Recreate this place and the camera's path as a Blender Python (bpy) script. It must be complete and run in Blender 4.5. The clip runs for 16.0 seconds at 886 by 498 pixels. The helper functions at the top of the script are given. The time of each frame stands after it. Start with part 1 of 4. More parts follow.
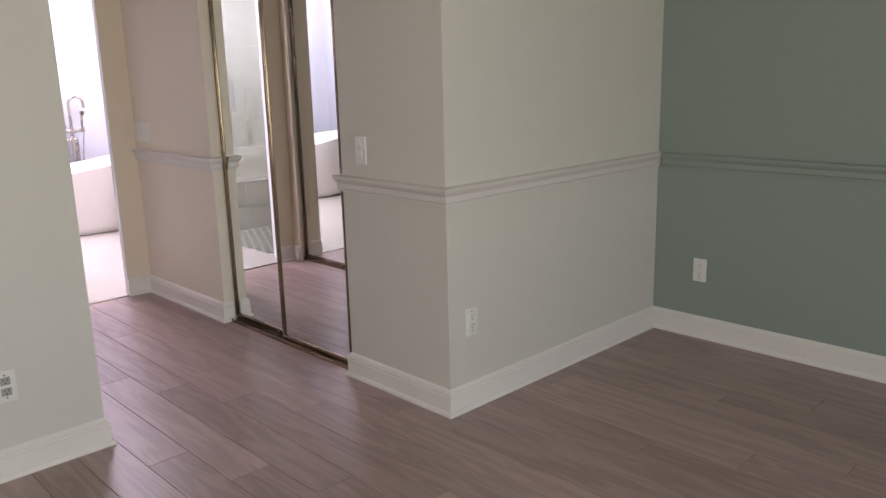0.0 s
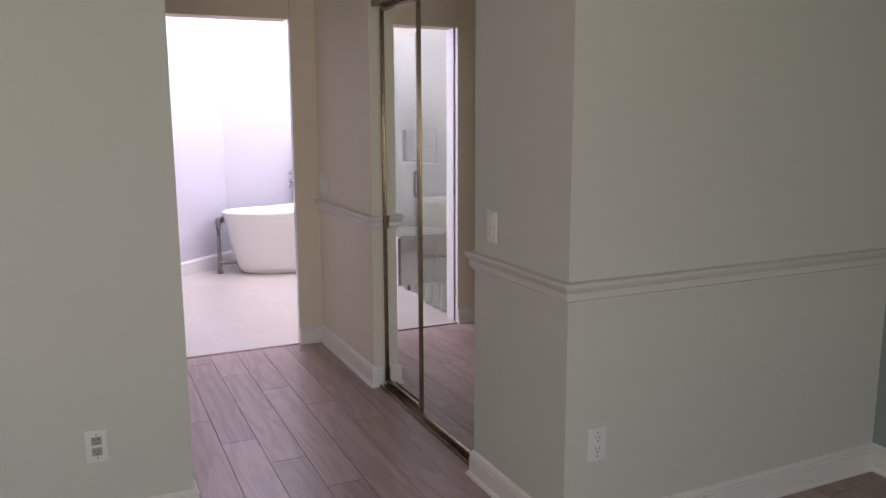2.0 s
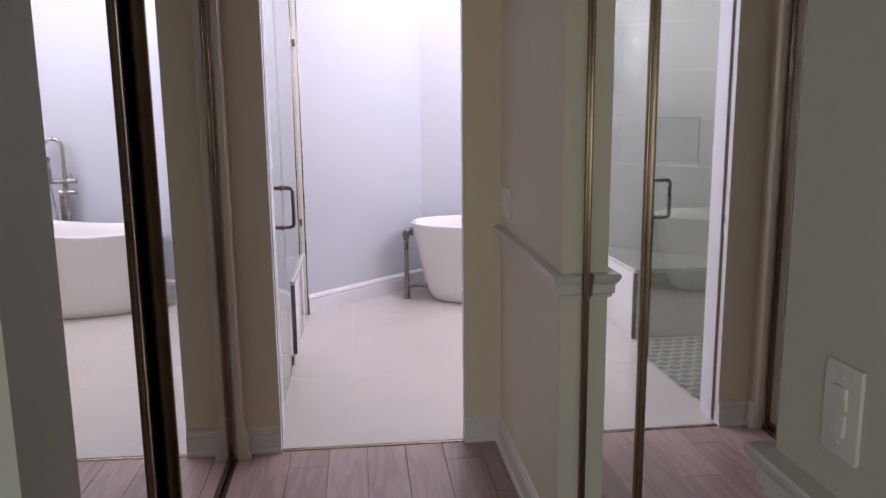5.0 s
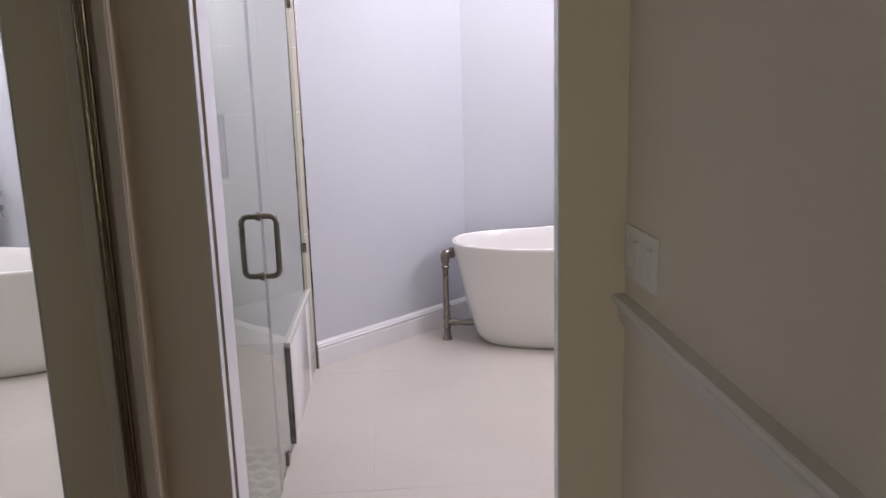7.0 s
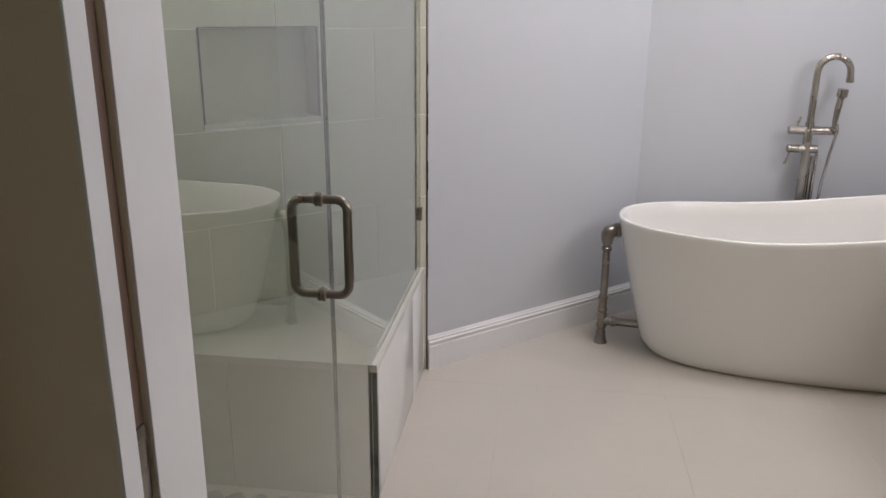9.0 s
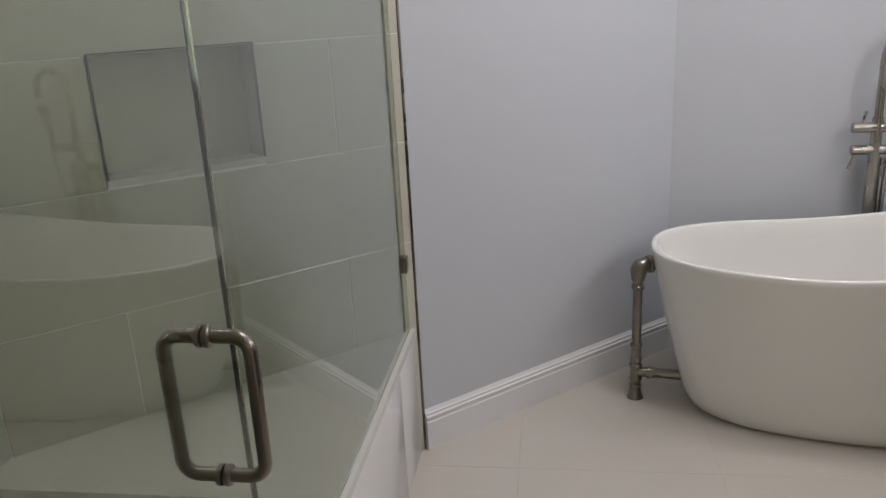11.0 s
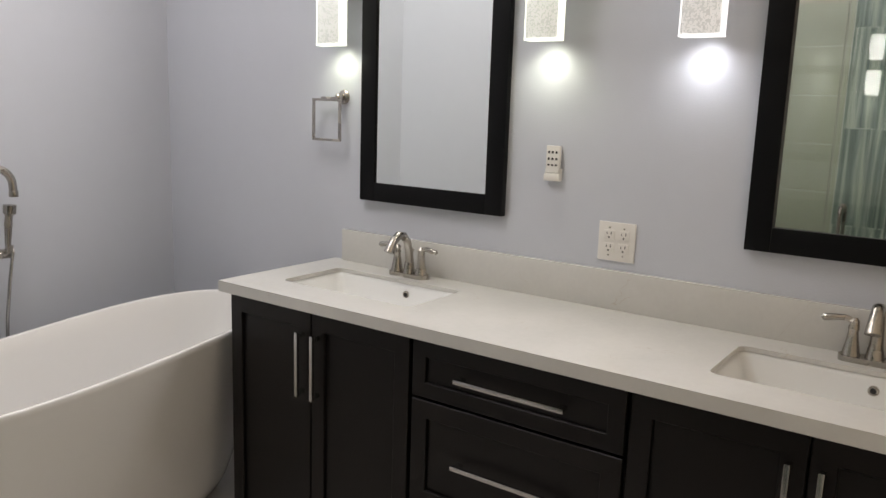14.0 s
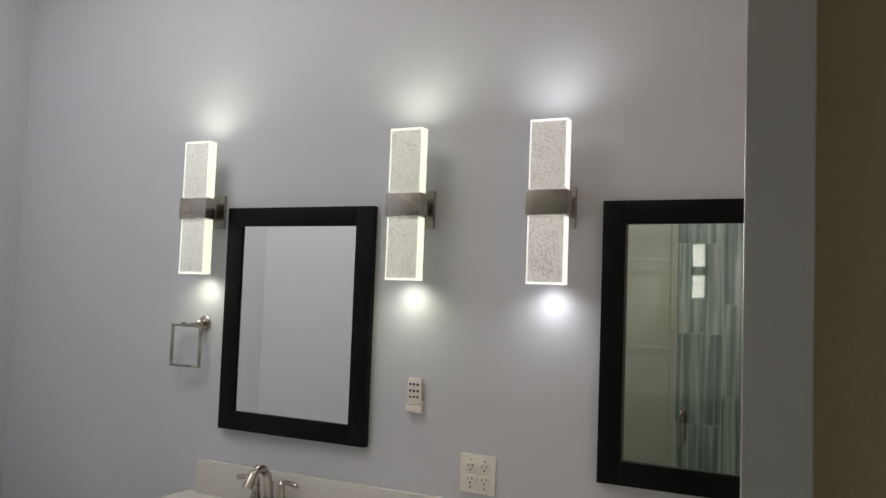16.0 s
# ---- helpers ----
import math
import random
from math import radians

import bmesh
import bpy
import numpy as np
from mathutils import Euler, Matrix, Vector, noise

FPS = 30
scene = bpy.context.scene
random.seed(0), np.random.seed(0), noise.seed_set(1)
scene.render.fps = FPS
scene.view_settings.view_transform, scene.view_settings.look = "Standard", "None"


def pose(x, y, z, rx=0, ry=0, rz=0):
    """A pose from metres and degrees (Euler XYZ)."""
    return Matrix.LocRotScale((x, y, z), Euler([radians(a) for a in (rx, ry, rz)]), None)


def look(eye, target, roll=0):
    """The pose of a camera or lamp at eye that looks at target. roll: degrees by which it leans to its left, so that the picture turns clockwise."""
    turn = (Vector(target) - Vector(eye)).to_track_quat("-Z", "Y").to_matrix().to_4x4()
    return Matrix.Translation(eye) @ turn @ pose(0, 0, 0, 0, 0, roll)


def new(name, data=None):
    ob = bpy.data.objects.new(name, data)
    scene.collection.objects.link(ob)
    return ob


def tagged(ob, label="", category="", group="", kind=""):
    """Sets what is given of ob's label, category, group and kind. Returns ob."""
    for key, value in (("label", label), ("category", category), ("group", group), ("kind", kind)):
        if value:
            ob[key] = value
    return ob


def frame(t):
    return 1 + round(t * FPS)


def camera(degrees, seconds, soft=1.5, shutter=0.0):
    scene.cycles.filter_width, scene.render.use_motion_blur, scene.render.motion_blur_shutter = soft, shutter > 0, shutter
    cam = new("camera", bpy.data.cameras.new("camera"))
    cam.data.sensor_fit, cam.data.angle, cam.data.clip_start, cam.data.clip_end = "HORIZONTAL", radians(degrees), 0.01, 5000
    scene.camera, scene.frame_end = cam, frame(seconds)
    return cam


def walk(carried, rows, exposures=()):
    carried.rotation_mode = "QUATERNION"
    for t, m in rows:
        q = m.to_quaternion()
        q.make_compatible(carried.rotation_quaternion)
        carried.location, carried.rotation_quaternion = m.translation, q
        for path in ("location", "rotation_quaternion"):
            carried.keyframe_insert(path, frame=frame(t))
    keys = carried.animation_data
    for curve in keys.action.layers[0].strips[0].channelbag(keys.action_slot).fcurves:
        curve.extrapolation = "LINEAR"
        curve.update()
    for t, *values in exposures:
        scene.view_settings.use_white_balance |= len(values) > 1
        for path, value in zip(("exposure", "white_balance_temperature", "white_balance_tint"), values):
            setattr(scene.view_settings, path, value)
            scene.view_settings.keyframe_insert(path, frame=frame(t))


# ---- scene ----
cam = camera(59.2, 16.0)
PATH = [
    (0, (-0.485, -1.475, 1.375), (0.863, -0.068, 0.926), -1.5),
    (0.5, (-0.459, -1.538, 1.406), (0.708, 0.018, 0.943), -0.0),
    (1, (-0.241, -1.56, 1.428), (0.731, 0.137, 1.013), 0.5),
    (1.5, (-0.028, -1.527, 1.433), (0.875, 0.216, 1.048), 0.3),
    (2, (0.182, -1.379, 1.46), (1.015, 0.408, 1.121), -0.2),
    (2.5, (0.387, -1.225, 1.444), (1.179, 0.584, 1.126), -0.1),
    (3, (0.6, -1.022, 1.444), (1.189, 0.863, 1.127), 1.3),
    (3.5, (0.733, -0.714, 1.413), (1.216, 1.199, 1.091), 1.3),
    (4, (0.823, -0.417, 1.415), (1.267, 1.503, 1.077), 0.8),
    (4.5, (0.951, -0.044, 1.387), (1.233, 1.908, 1.052), -0.5),
    (5, (0.987, 0.311, 1.416), (1.196, 2.267, 1.056), -0.6),
    (5.2, (0.984, 0.462, 1.409), (1.193, 2.418, 1.048), -0.7),
    (7.3, (1.056, 1.946, 1.408), (1.137, 3.904, 1.006), -2.3),
    (7.5, (1.075, 2.091, 1.409), (1.087, 4.052, 1.012), -2.3),
    (8, (1.093, 2.35, 1.388), (1.027, 4.299, 0.942), -0.9),
    (8.2, (1.08, 2.456, 1.372), (0.999, 4.392, 0.873), -0.1),
    (10.3, (1.009, 3.19, 1.4), (0.545, 5.038, 0.793), -1.5),
    (10.5, (1.006, 3.249, 1.393), (0.595, 5.11, 0.787), -1.9),
    (11, (1.027, 3.424, 1.406), (0.751, 5.309, 0.797), -3.0),
    (11.5, (0.992, 3.522, 1.437), (1.13, 5.427, 0.843), -0.7),
    (12, (0.937, 3.559, 1.434), (1.47, 5.414, 0.912), -1.3),
    (12.5, (0.973, 3.54, 1.43), (1.853, 5.26, 0.913), -0.2),
    (13, (0.989, 3.467, 1.424), (1.999, 5.116, 0.915), 0.7),
    (13.5, (0.969, 3.444, 1.431), (2.316, 4.846, 0.962), 2.4),
    (14, (0.903, 3.455, 1.473), (2.513, 4.587, 1.117), 1.9),
    (14.5, (0.879, 3.44, 1.515), (2.569, 4.482, 1.269), 1.5),
    (15, (0.868, 3.433, 1.561), (2.619, 4.39, 1.425), 1.7),
    (15.5, (0.857, 3.431, 1.598), (2.649, 4.318, 1.613), 2.1),
    (16, (0.852, 3.438, 1.642), (2.655, 4.296, 1.754), 2.1),
]
EXPOSURE = [
    (0, 1.58, 6050, 31),
    (1.5, 1.14, 6000, 31),
    (2.5, 0.92, 5950, 30),
    (3.5, 0.76, 5900, 29),
    (5, 0.54, 5950, 24),
    (7.4, 0.3, 6250, 16),
    (8.2, 0.13, 6450, 11),
    (10.3, -0.10, 6500, 7),
    (11, -0.28, 6450, 6),
    (11.5, -0.40, 6450, 6),
    (12.5, -0.38, 6600, 6),
    (13.5, -0.22, 6650, 6),
    (14.4, -0.14, 6700, 5),
    (15, -0.46, 6700, 5),
    (16, -0.68, 6750, 4),
]
walk(cam, [(t, look(eye, target, roll)) for t, eye, target, roll in PATH], EXPOSURE)
TILT_L, TILT_R, TILT_R2, TURN_A, TURN_B = -0.65, 0.5, 0.5, 0.0, -1.85

# ---- light ----
world = bpy.data.worlds.new("world")
scene.world = world
world.use_nodes = True
_sky = world.node_tree.nodes.new("ShaderNodeTexSky")
_sky.sky_type, _sky.sun_disc = "NISHITA", False
_sky.sun_elevation, _sky.sun_rotation = radians(38), radians(200)
world.node_tree.links.new(_sky.outputs[0], world.node_tree.nodes["Background"].inputs[0])
world.node_tree.nodes["Background"].inputs[1].default_value = 0.08

WINDOW_W, SKYLIGHT_W, SCONCE_W, BLOCK_W = 26.8, 34.0, 1.75, 6.8


def area_lamp(name, m, sx, sy, watts, color):
    lamp = bpy.data.lights.new(name, "AREA")
    lamp.shape, lamp.size, lamp.size_y, lamp.energy, lamp.color = "RECTANGLE", sx, sy, watts, color
    ob = new(name, lamp)
    ob.matrix_basis = m
    return ob


area_lamp("window_daylight", look((-0.6, -3.42, 1.45), (-0.6, 0, 1.45)), 2.3, 1.6, WINDOW_W, (0.88, 1.0, 0.80))
area_lamp("skylight_daylight", look((1.80, 5.47, 3.28), (1.80, 5.4701, 0)), 1.02, 0.86, SKYLIGHT_W, (1.0, 0.93, 0.955))


# ---- materials ----
def material(name, color, rough=0.5, metal=0.0, vary=0.05, scale=3.0, bump=0.0, bump_scale=200.0, coat=0.0, color2=None):
    """A painted, plastered, metal or stone surface: broad and fine variation of colour, gloss and relief."""
    m = bpy.data.materials.new(name)
    m.use_nodes = True
    nt = m.node_tree
    b = nt.nodes["Principled BSDF"]
    b.inputs["Metallic"].default_value = metal
    b.inputs["Coat Weight"].default_value = coat
    pos = nt.nodes.new("ShaderNodeNewGeometry")
    n1, n2 = nt.nodes.new("ShaderNodeTexNoise"), nt.nodes.new("ShaderNodeTexNoise")
    n1.inputs["Scale"].default_value, n2.inputs["Scale"].default_value = scale, scale * 14
    n1.inputs["Detail"].default_value = 3
    for n in (n1, n2):
        nt.links.new(pos.outputs["Position"], n.inputs["Vector"])
    add = nt.nodes.new("ShaderNodeMath")
    add.operation = "ADD"
    half = nt.nodes.new("ShaderNodeMath")
    half.operation, half.inputs[1].default_value = "MULTIPLY", 0.4
    nt.links.new(n2.outputs[0], half.inputs[0])
    nt.links.new(n1.outputs[0], add.inputs[0])
    nt.links.new(half.outputs[0], add.inputs[1])
    ramp = nt.nodes.new("ShaderNodeMapRange")
    ramp.inputs["From Min"].default_value, ramp.inputs["From Max"].default_value = 0.4, 1.0
    nt.links.new(add.outputs[0], ramp.inputs["Value"])
    mix = nt.nodes.new("ShaderNodeMix")
    mix.data_type = "RGBA"
    other = color2 or tuple(c * (1 - vary * 2) for c in color)
    mix.inputs[6].default_value, mix.inputs[7].default_value = (*other, 1), (*color, 1)
    nt.links.new(ramp.outputs[0], mix.inputs[0])
    nt.links.new(mix.outputs[2], b.inputs["Base Color"])
    rr = nt.nodes.new("ShaderNodeMapRange")
    rr.inputs["To Min"].default_value, rr.inputs["To Max"].default_value = max(0.02, rough * 0.88), min(1, rough * 1.12)
    nt.links.new(n1.outputs[0], rr.inputs["Value"])
    nt.links.new(rr.outputs[0], b.inputs["Roughness"])
    if bump:
        n3, bp = nt.nodes.new("ShaderNodeTexNoise"), nt.nodes.new("ShaderNodeBump")
        n3.inputs["Scale"].default_value = bump_scale
        nt.links.new(pos.outputs["Position"], n3.inputs["Vector"])
        bp.inputs["Distance"].default_value, bp.inputs["Strength"].default_value = bump, 0.6
        nt.links.new(n3.outputs[0], bp.inputs["Height"])
        nt.links.new(bp.outputs[0], b.inputs["Normal"])
    return m


def plank_material():
    m = material("oak_plank", (0.2, 0.14, 0.115), 0.36)
    nt = m.node_tree
    b = nt.nodes["Principled BSDF"]
    for link in list(b.inputs["Base Color"].links) + list(b.inputs["Roughness"].links):
        nt.links.remove(link)
    geo, info = nt.nodes.new("ShaderNodeNewGeometry"), nt.nodes.new("ShaderNodeObjectInfo")
    shift = nt.nodes.new("ShaderNodeVectorMath")
    shift.operation = "MULTIPLY_ADD"
    shift.inputs[1].default_value = (1, 1, 1)
    rnd = nt.nodes.new("ShaderNodeVectorMath")
    rnd.operation = "SCALE"
    rnd.inputs[0].default_value = (37, 91, 13)
    nt.links.new(info.outputs["Random"], rnd.inputs["Scale"])
    nt.links.new(geo.outputs["Position"], shift.inputs[0])
    nt.links.new(rnd.outputs[0], shift.inputs[2])
    mp = nt.nodes.new("ShaderNodeMapping")
    mp.inputs["Scale"].default_value = (9, 0.75, 9)
    nt.links.new(shift.outputs[0], mp.inputs[0])
    big = nt.nodes.new("ShaderNodeTexNoise")
    big.inputs["Scale"].default_value, big.inputs["Detail"].default_value, big.inputs["Distortion"].default_value = 1.6, 4, 0.9
    nt.links.new(mp.outputs[0], big.inputs["Vector"])
    rings = nt.nodes.new("ShaderNodeMath")
    rings.operation, rings.inputs[1].default_value = "MULTIPLY", 26.0
    sine = nt.nodes.new("ShaderNodeMath")
    sine.operation = "SINE"
    nt.links.new(big.outputs[0], rings.inputs[0])
    nt.links.new(rings.outputs[0], sine.inputs[0])
    mp2 = nt.nodes.new("ShaderNodeMapping")
    mp2.inputs["Scale"].default_value = (170, 5, 170)
    nt.links.new(shift.outputs[0], mp2.inputs[0])
    fine = nt.nodes.new("ShaderNodeTexNoise")
    fine.inputs["Scale"].default_value, fine.inputs["Detail"].default_value = 1.0, 3
    nt.links.new(mp2.outputs[0], fine.inputs["Vector"])
    s1 = nt.nodes.new("ShaderNodeMath")
    s1.operation, s1.inputs[1].default_value = "MULTIPLY_ADD", 0.14
    nt.links.new(sine.outputs[0], s1.inputs[0])
    weak = nt.nodes.new("ShaderNodeMath")
    weak.operation, weak.inputs[1].default_value = "MULTIPLY", 0.26
    nt.links.new(fine.outputs[0], weak.inputs[0])
    nt.links.new(weak.outputs[0], s1.inputs[2])
    s2 = nt.nodes.new("ShaderNodeMath")
    s2.operation, s2.inputs[1].default_value = "MULTIPLY_ADD", 0.34
    nt.links.new(info.outputs["Random"], s2.inputs[0])
    nt.links.new(s1.outputs[0], s2.inputs[2])
    ramp = nt.nodes.new("ShaderNodeValToRGB")
    e = ramp.color_ramp.elements
    e[0].position, e[0].color = 0.0, (0.26, 0.180, 0.160, 1)
    e[1].position, e[1].color = 0.72, (0.455, 0.33, 0.297, 1)
    nt.links.new(s2.outputs[0], ramp.inputs[0])
    nt.links.new(ramp.outputs[0], b.inputs["Base Color"])
    rr = nt.nodes.new("ShaderNodeMapRange")
    rr.inputs["To Min"].default_value, rr.inputs["To Max"].default_value = 0.27, 0.46
    nt.links.new(fine.outputs[0], rr.inputs["Value"])
    nt.links.new(rr.outputs[0], b.inputs["Roughness"])
    bp = nt.nodes.new("ShaderNodeBump")
    bp.inputs["Distance"].default_value, bp.inputs["Strength"].default_value = 0.0006, 0.5
    nt.links.new(s1.outputs[0], bp.inputs["Height"])
    nt.links.new(bp.outputs[0], b.inputs["Normal"])
    return m


def striped_stone():
    m = material("striped_stone", (0.4, 0.44, 0.42), 0.18)
    nt = m.node_tree
    b = nt.nodes["Principled BSDF"]
    for link in list(b.inputs["Base Color"].links):
        nt.links.remove(link)
    geo, info = nt.nodes.new("ShaderNodeNewGeometry"), nt.nodes.new("ShaderNodeObjectInfo")
    rnd = nt.nodes.new("ShaderNodeVectorMath")
    rnd.operation = "SCALE"
    rnd.inputs[0].default_value = (11, 47, 5)
    nt.links.new(info.outputs["Random"], rnd.inputs["Scale"])
    add = nt.nodes.new("ShaderNodeVectorMath")
    nt.links.new(geo.outputs["Position"], add.inputs[0])
    nt.links.new(rnd.outputs[0], add.inputs[1])
    mp = nt.nodes.new("ShaderNodeMapping")
    mp.inputs["Scale"].default_value = (24, 24, 0.9)
    nt.links.new(add.outputs[0], mp.inputs[0])
    nz = nt.nodes.new("ShaderNodeTexNoise")
    nz.inputs["Scale"].default_value, nz.inputs["Detail"].default_value, nz.inputs["Distortion"].default_value = 1.0, 4, 0.5
    nt.links.new(mp.outputs[0], nz.inputs["Vector"])
    ramp = nt.nodes.new("ShaderNodeValToRGB")
    e = ramp.color_ramp.elements
    e[0].position, e[0].color = 0.36, (0.17, 0.20, 0.19, 1)
    e[1].position, e[1].color = 0.62, (0.58, 0.60, 0.55, 1)
    mid = e.new(0.47)
    mid.color = (0.28, 0.33, 0.32, 1)
    nt.links.new(nz.outputs[0], ramp.inputs[0])
    nt.links.new(ramp.outputs[0], b.inputs["Base Color"])
    return m


def quartz_material():
    m = material("quartz", (0.64, 0.63, 0.595), 0.16, scale=5)
    nt = m.node_tree
    b = nt.nodes["Principled BSDF"]
    src = b.inputs["Base Color"].links[0].from_socket
    geo = nt.nodes.new("ShaderNodeNewGeometry")
    nz = nt.nodes.new("ShaderNodeTexNoise")
    nz.inputs["Scale"].default_value, nz.inputs["Detail"].default_value, nz.inputs["Distortion"].default_value = 3.2, 5, 1.6
    nt.links.new(geo.outputs["Position"], nz.inputs["Vector"])
    near = nt.nodes.new("ShaderNodeMath")
    near.operation, near.inputs[1].default_value, near.inputs[2].default_value = "COMPARE", 0.5, 0.0022
    nt.links.new(nz.outputs[0], near.inputs[0])
    gate, gn = nt.nodes.new("ShaderNodeMapRange"), nt.nodes.new("ShaderNodeTexNoise")
    gn.inputs["Scale"].default_value = 4.5
    nt.links.new(geo.outputs["Position"], gn.inputs["Vector"])
    gate.inputs["From Min"].default_value, gate.inputs["From Max"].default_value = 0.55, 0.66
    nt.links.new(gn.outputs[0], gate.inputs["Value"])
    mul = nt.nodes.new("ShaderNodeMath")
    mul.operation = "MULTIPLY"
    nt.links.new(near.outputs[0], mul.inputs[0])
    nt.links.new(gate.outputs[0], mul.inputs[1])
    mix = nt.nodes.new("ShaderNodeMix")
    mix.data_type = "RGBA"
    mix.inputs[7].default_value = (0.53, 0.48, 0.42, 1)
    nt.links.new(mul.outputs[0], mix.inputs[0])
    nt.links.new(src, mix.inputs[6])
    nt.links.new(mix.outputs[2], b.inputs["Base Color"])
    return m


def glass_material(name, tint, rough=0.0):
    m = bpy.data.materials.new(name)
    m.use_nodes = True
    b = m.node_tree.nodes["Principled BSDF"]
    b.inputs["Base Color"].default_value = (*tint, 1)
    b.inputs["Roughness"].default_value = rough
    b.inputs["Transmission Weight"].default_value = 1
    b.inputs["IOR"].default_value = 1.5
    return m


def bubble_glass(name, tint, power):
    """Lit crystal full of small bubbles: bright body, darker specks, glowing rims."""
    m = bpy.data.materials.new(name)
    m.use_nodes = True
    nt = m.node_tree
    b = nt.nodes["Principled BSDF"]
    b.inputs["Roughness"].default_value = 0.08
    b.inputs["Base Color"].default_value = (0.8, 0.82, 0.82, 1)
    tc = nt.nodes.new("ShaderNodeTexCoord")
    vo = nt.nodes.new("ShaderNodeTexVoronoi")
    vo.inputs["Scale"].default_value = 260
    tall = nt.nodes.new("ShaderNodeMapping")
    tall.inputs["Scale"].default_value = (1, 1, 0.8)
    nt.links.new(tc.outputs["Object"], tall.inputs[0])
    nt.links.new(tall.outputs[0], vo.inputs["Vector"])
    ramp = nt.nodes.new("ShaderNodeValToRGB")
    e = ramp.color_ramp.elements
    e[0].position, e[0].color = 0.26, (2.8 * tint[0], 2.8 * tint[1], 2.8 * tint[2], 1)
    e[1].position, e[1].color = 0.42, (0.30 * tint[0], 0.30 * tint[1], 0.29 * tint[2], 1)
    nt.links.new(vo.outputs["Distance"], ramp.inputs[0])
    nz = nt.nodes.new("ShaderNodeTexNoise")
    nz.inputs["Scale"].default_value = 60
    nt.links.new(tc.outputs["Object"], nz.inputs["Vector"])
    mul = nt.nodes.new("ShaderNodeMapRange")
    mul.inputs["From Min"].default_value, mul.inputs["From Max"].default_value = 0.35, 0.65
    mul.inputs["To Min"].default_value, mul.inputs["To Max"].default_value = power * 0.8, power * 1.25
    nt.links.new(nz.outputs[0], mul.inputs["Value"])
    nt.links.new(ramp.outputs[0], b.inputs["Emission Color"])
    nt.links.new(mul.outputs[0], b.inputs["Emission Strength"])
    return m


def glow(name, color, power):
    m = bpy.data.materials.new(name)
    m.use_nodes = True
    b = m.node_tree.nodes["Principled BSDF"]
    b.inputs["Emission Color"].default_value = (*color, 1)
    b.inputs["Emission Strength"].default_value = power
    return m


PAINT = material("offwhite_wall_paint", (0.63, 0.605, 0.535), 0.62, vary=0.02, scale=1.2, bump=0.0007, bump_scale=200)
DOOR_WALL_PAINT = material("beige_wall_paint", (0.74, 0.635, 0.495), 0.6, vary=0.02, scale=1.2, bump=0.0007, bump_scale=200)
HALL_PAINT = material("warm_offwhite_wall_paint", (0.73, 0.65, 0.535), 0.6, vary=0.02, scale=1.2, bump=0.0007, bump_scale=200)
SAGE = material("sage_green_wall_paint", (0.27, 0.315, 0.275), 0.6, vary=0.03, scale=1.2, bump=0.0007, bump_scale=200)
BLUE = material("pale_blue_wall_paint", (0.56, 0.58, 0.63), 0.6, vary=0.02, scale=1.2, bump=0.0007, bump_scale=200)
CEIL = material("ceiling_paint", (0.78, 0.77, 0.74), 0.8, vary=0.02, bump=0.001, bump_scale=90)
TRIM = material("white_trim_paint", (0.79, 0.74, 0.685), 0.32, vary=0.03, scale=4, bump=0.0002)
RAIL_PAINT = material("offwhite_satin_paint", (0.66, 0.62, 0.57), 0.36, vary=0.02, scale=4)
BATH_TRIM = material("white_bath_trim", (0.76, 0.76, 0.78), 0.25, vary=0.03, scale=4)
OAK = plank_material()
SUBFLOOR = material("dark_joint", (0.03, 0.022, 0.018), 0.8)
FLOOR_TILE = material("cream_porcelain_tile", (0.56, 0.525, 0.475), 0.12, vary=0.03, scale=2.5)
GROUT = material("pale_grout", (0.60, 0.57, 0.52), 0.8, vary=0.06, scale=8)
TILE_GROUT = material("white_tile_grout", (0.84, 0.84, 0.80), 0.7, vary=0.05, scale=8)
FLOOR_GROUT = material("cream_floor_grout", (0.53, 0.495, 0.445), 0.5, vary=0.05, scale=8)
WALL_TILE = material("pale_grey_ceramic_tile", (0.56, 0.55, 0.475), 0.12, vary=0.03, scale=3)
CURB_TILE = material("glossy_white_tile", (0.72, 0.71, 0.71), 0.1, vary=0.02)
STRIPE = striped_stone()
QUARTZ = quartz_material()
MIRROR = material("silvered_mirror", (0.90, 0.93, 0.91), 0.01, 1.0, vary=0.004)
BRASS = material("antique_brass", (0.30, 0.225, 0.15), 0.26, 1.0, vary=0.2, scale=6)
NICKEL = material("brushed_nickel", (0.47, 0.44, 0.40), 0.27, 1.0, vary=0.1, scale=9, bump=0.0002, bump_scale=500)
DARK_NICKEL = material("dark_brushed_nickel", (0.27, 0.245, 0.22), 0.28, 1.0, vary=0.1, scale=9)
CHROME = material("satin_chrome", (0.52, 0.51, 0.50), 0.24, 1.0, vary=0.05)
ACRYLIC = material("white_acrylic", (0.80, 0.79, 0.77), 0.14, vary=0.012, coat=0.3)
PORCELAIN = material("white_porcelain", (0.80, 0.80, 0.78), 0.08, vary=0.012, coat=0.4)
ESPRESSO = material("espresso_lacquer", (0.0065, 0.0048, 0.0044), 0.40, vary=0.2, scale=7, bump=0.0003, bump_scale=300)
ESPRESSO.node_tree.nodes["Principled BSDF"].inputs["Specular IOR Level"].default_value = 0.28
BLACK = material("black_mirror_frame", (0.0035, 0.0035, 0.004), 0.42, vary=0.15, scale=9)
BLACK.node_tree.nodes["Principled BSDF"].inputs["Specular IOR Level"].default_value = 0.16
PLASTIC = material("white_plastic", (0.76, 0.735, 0.685), 0.3, vary=0.02)
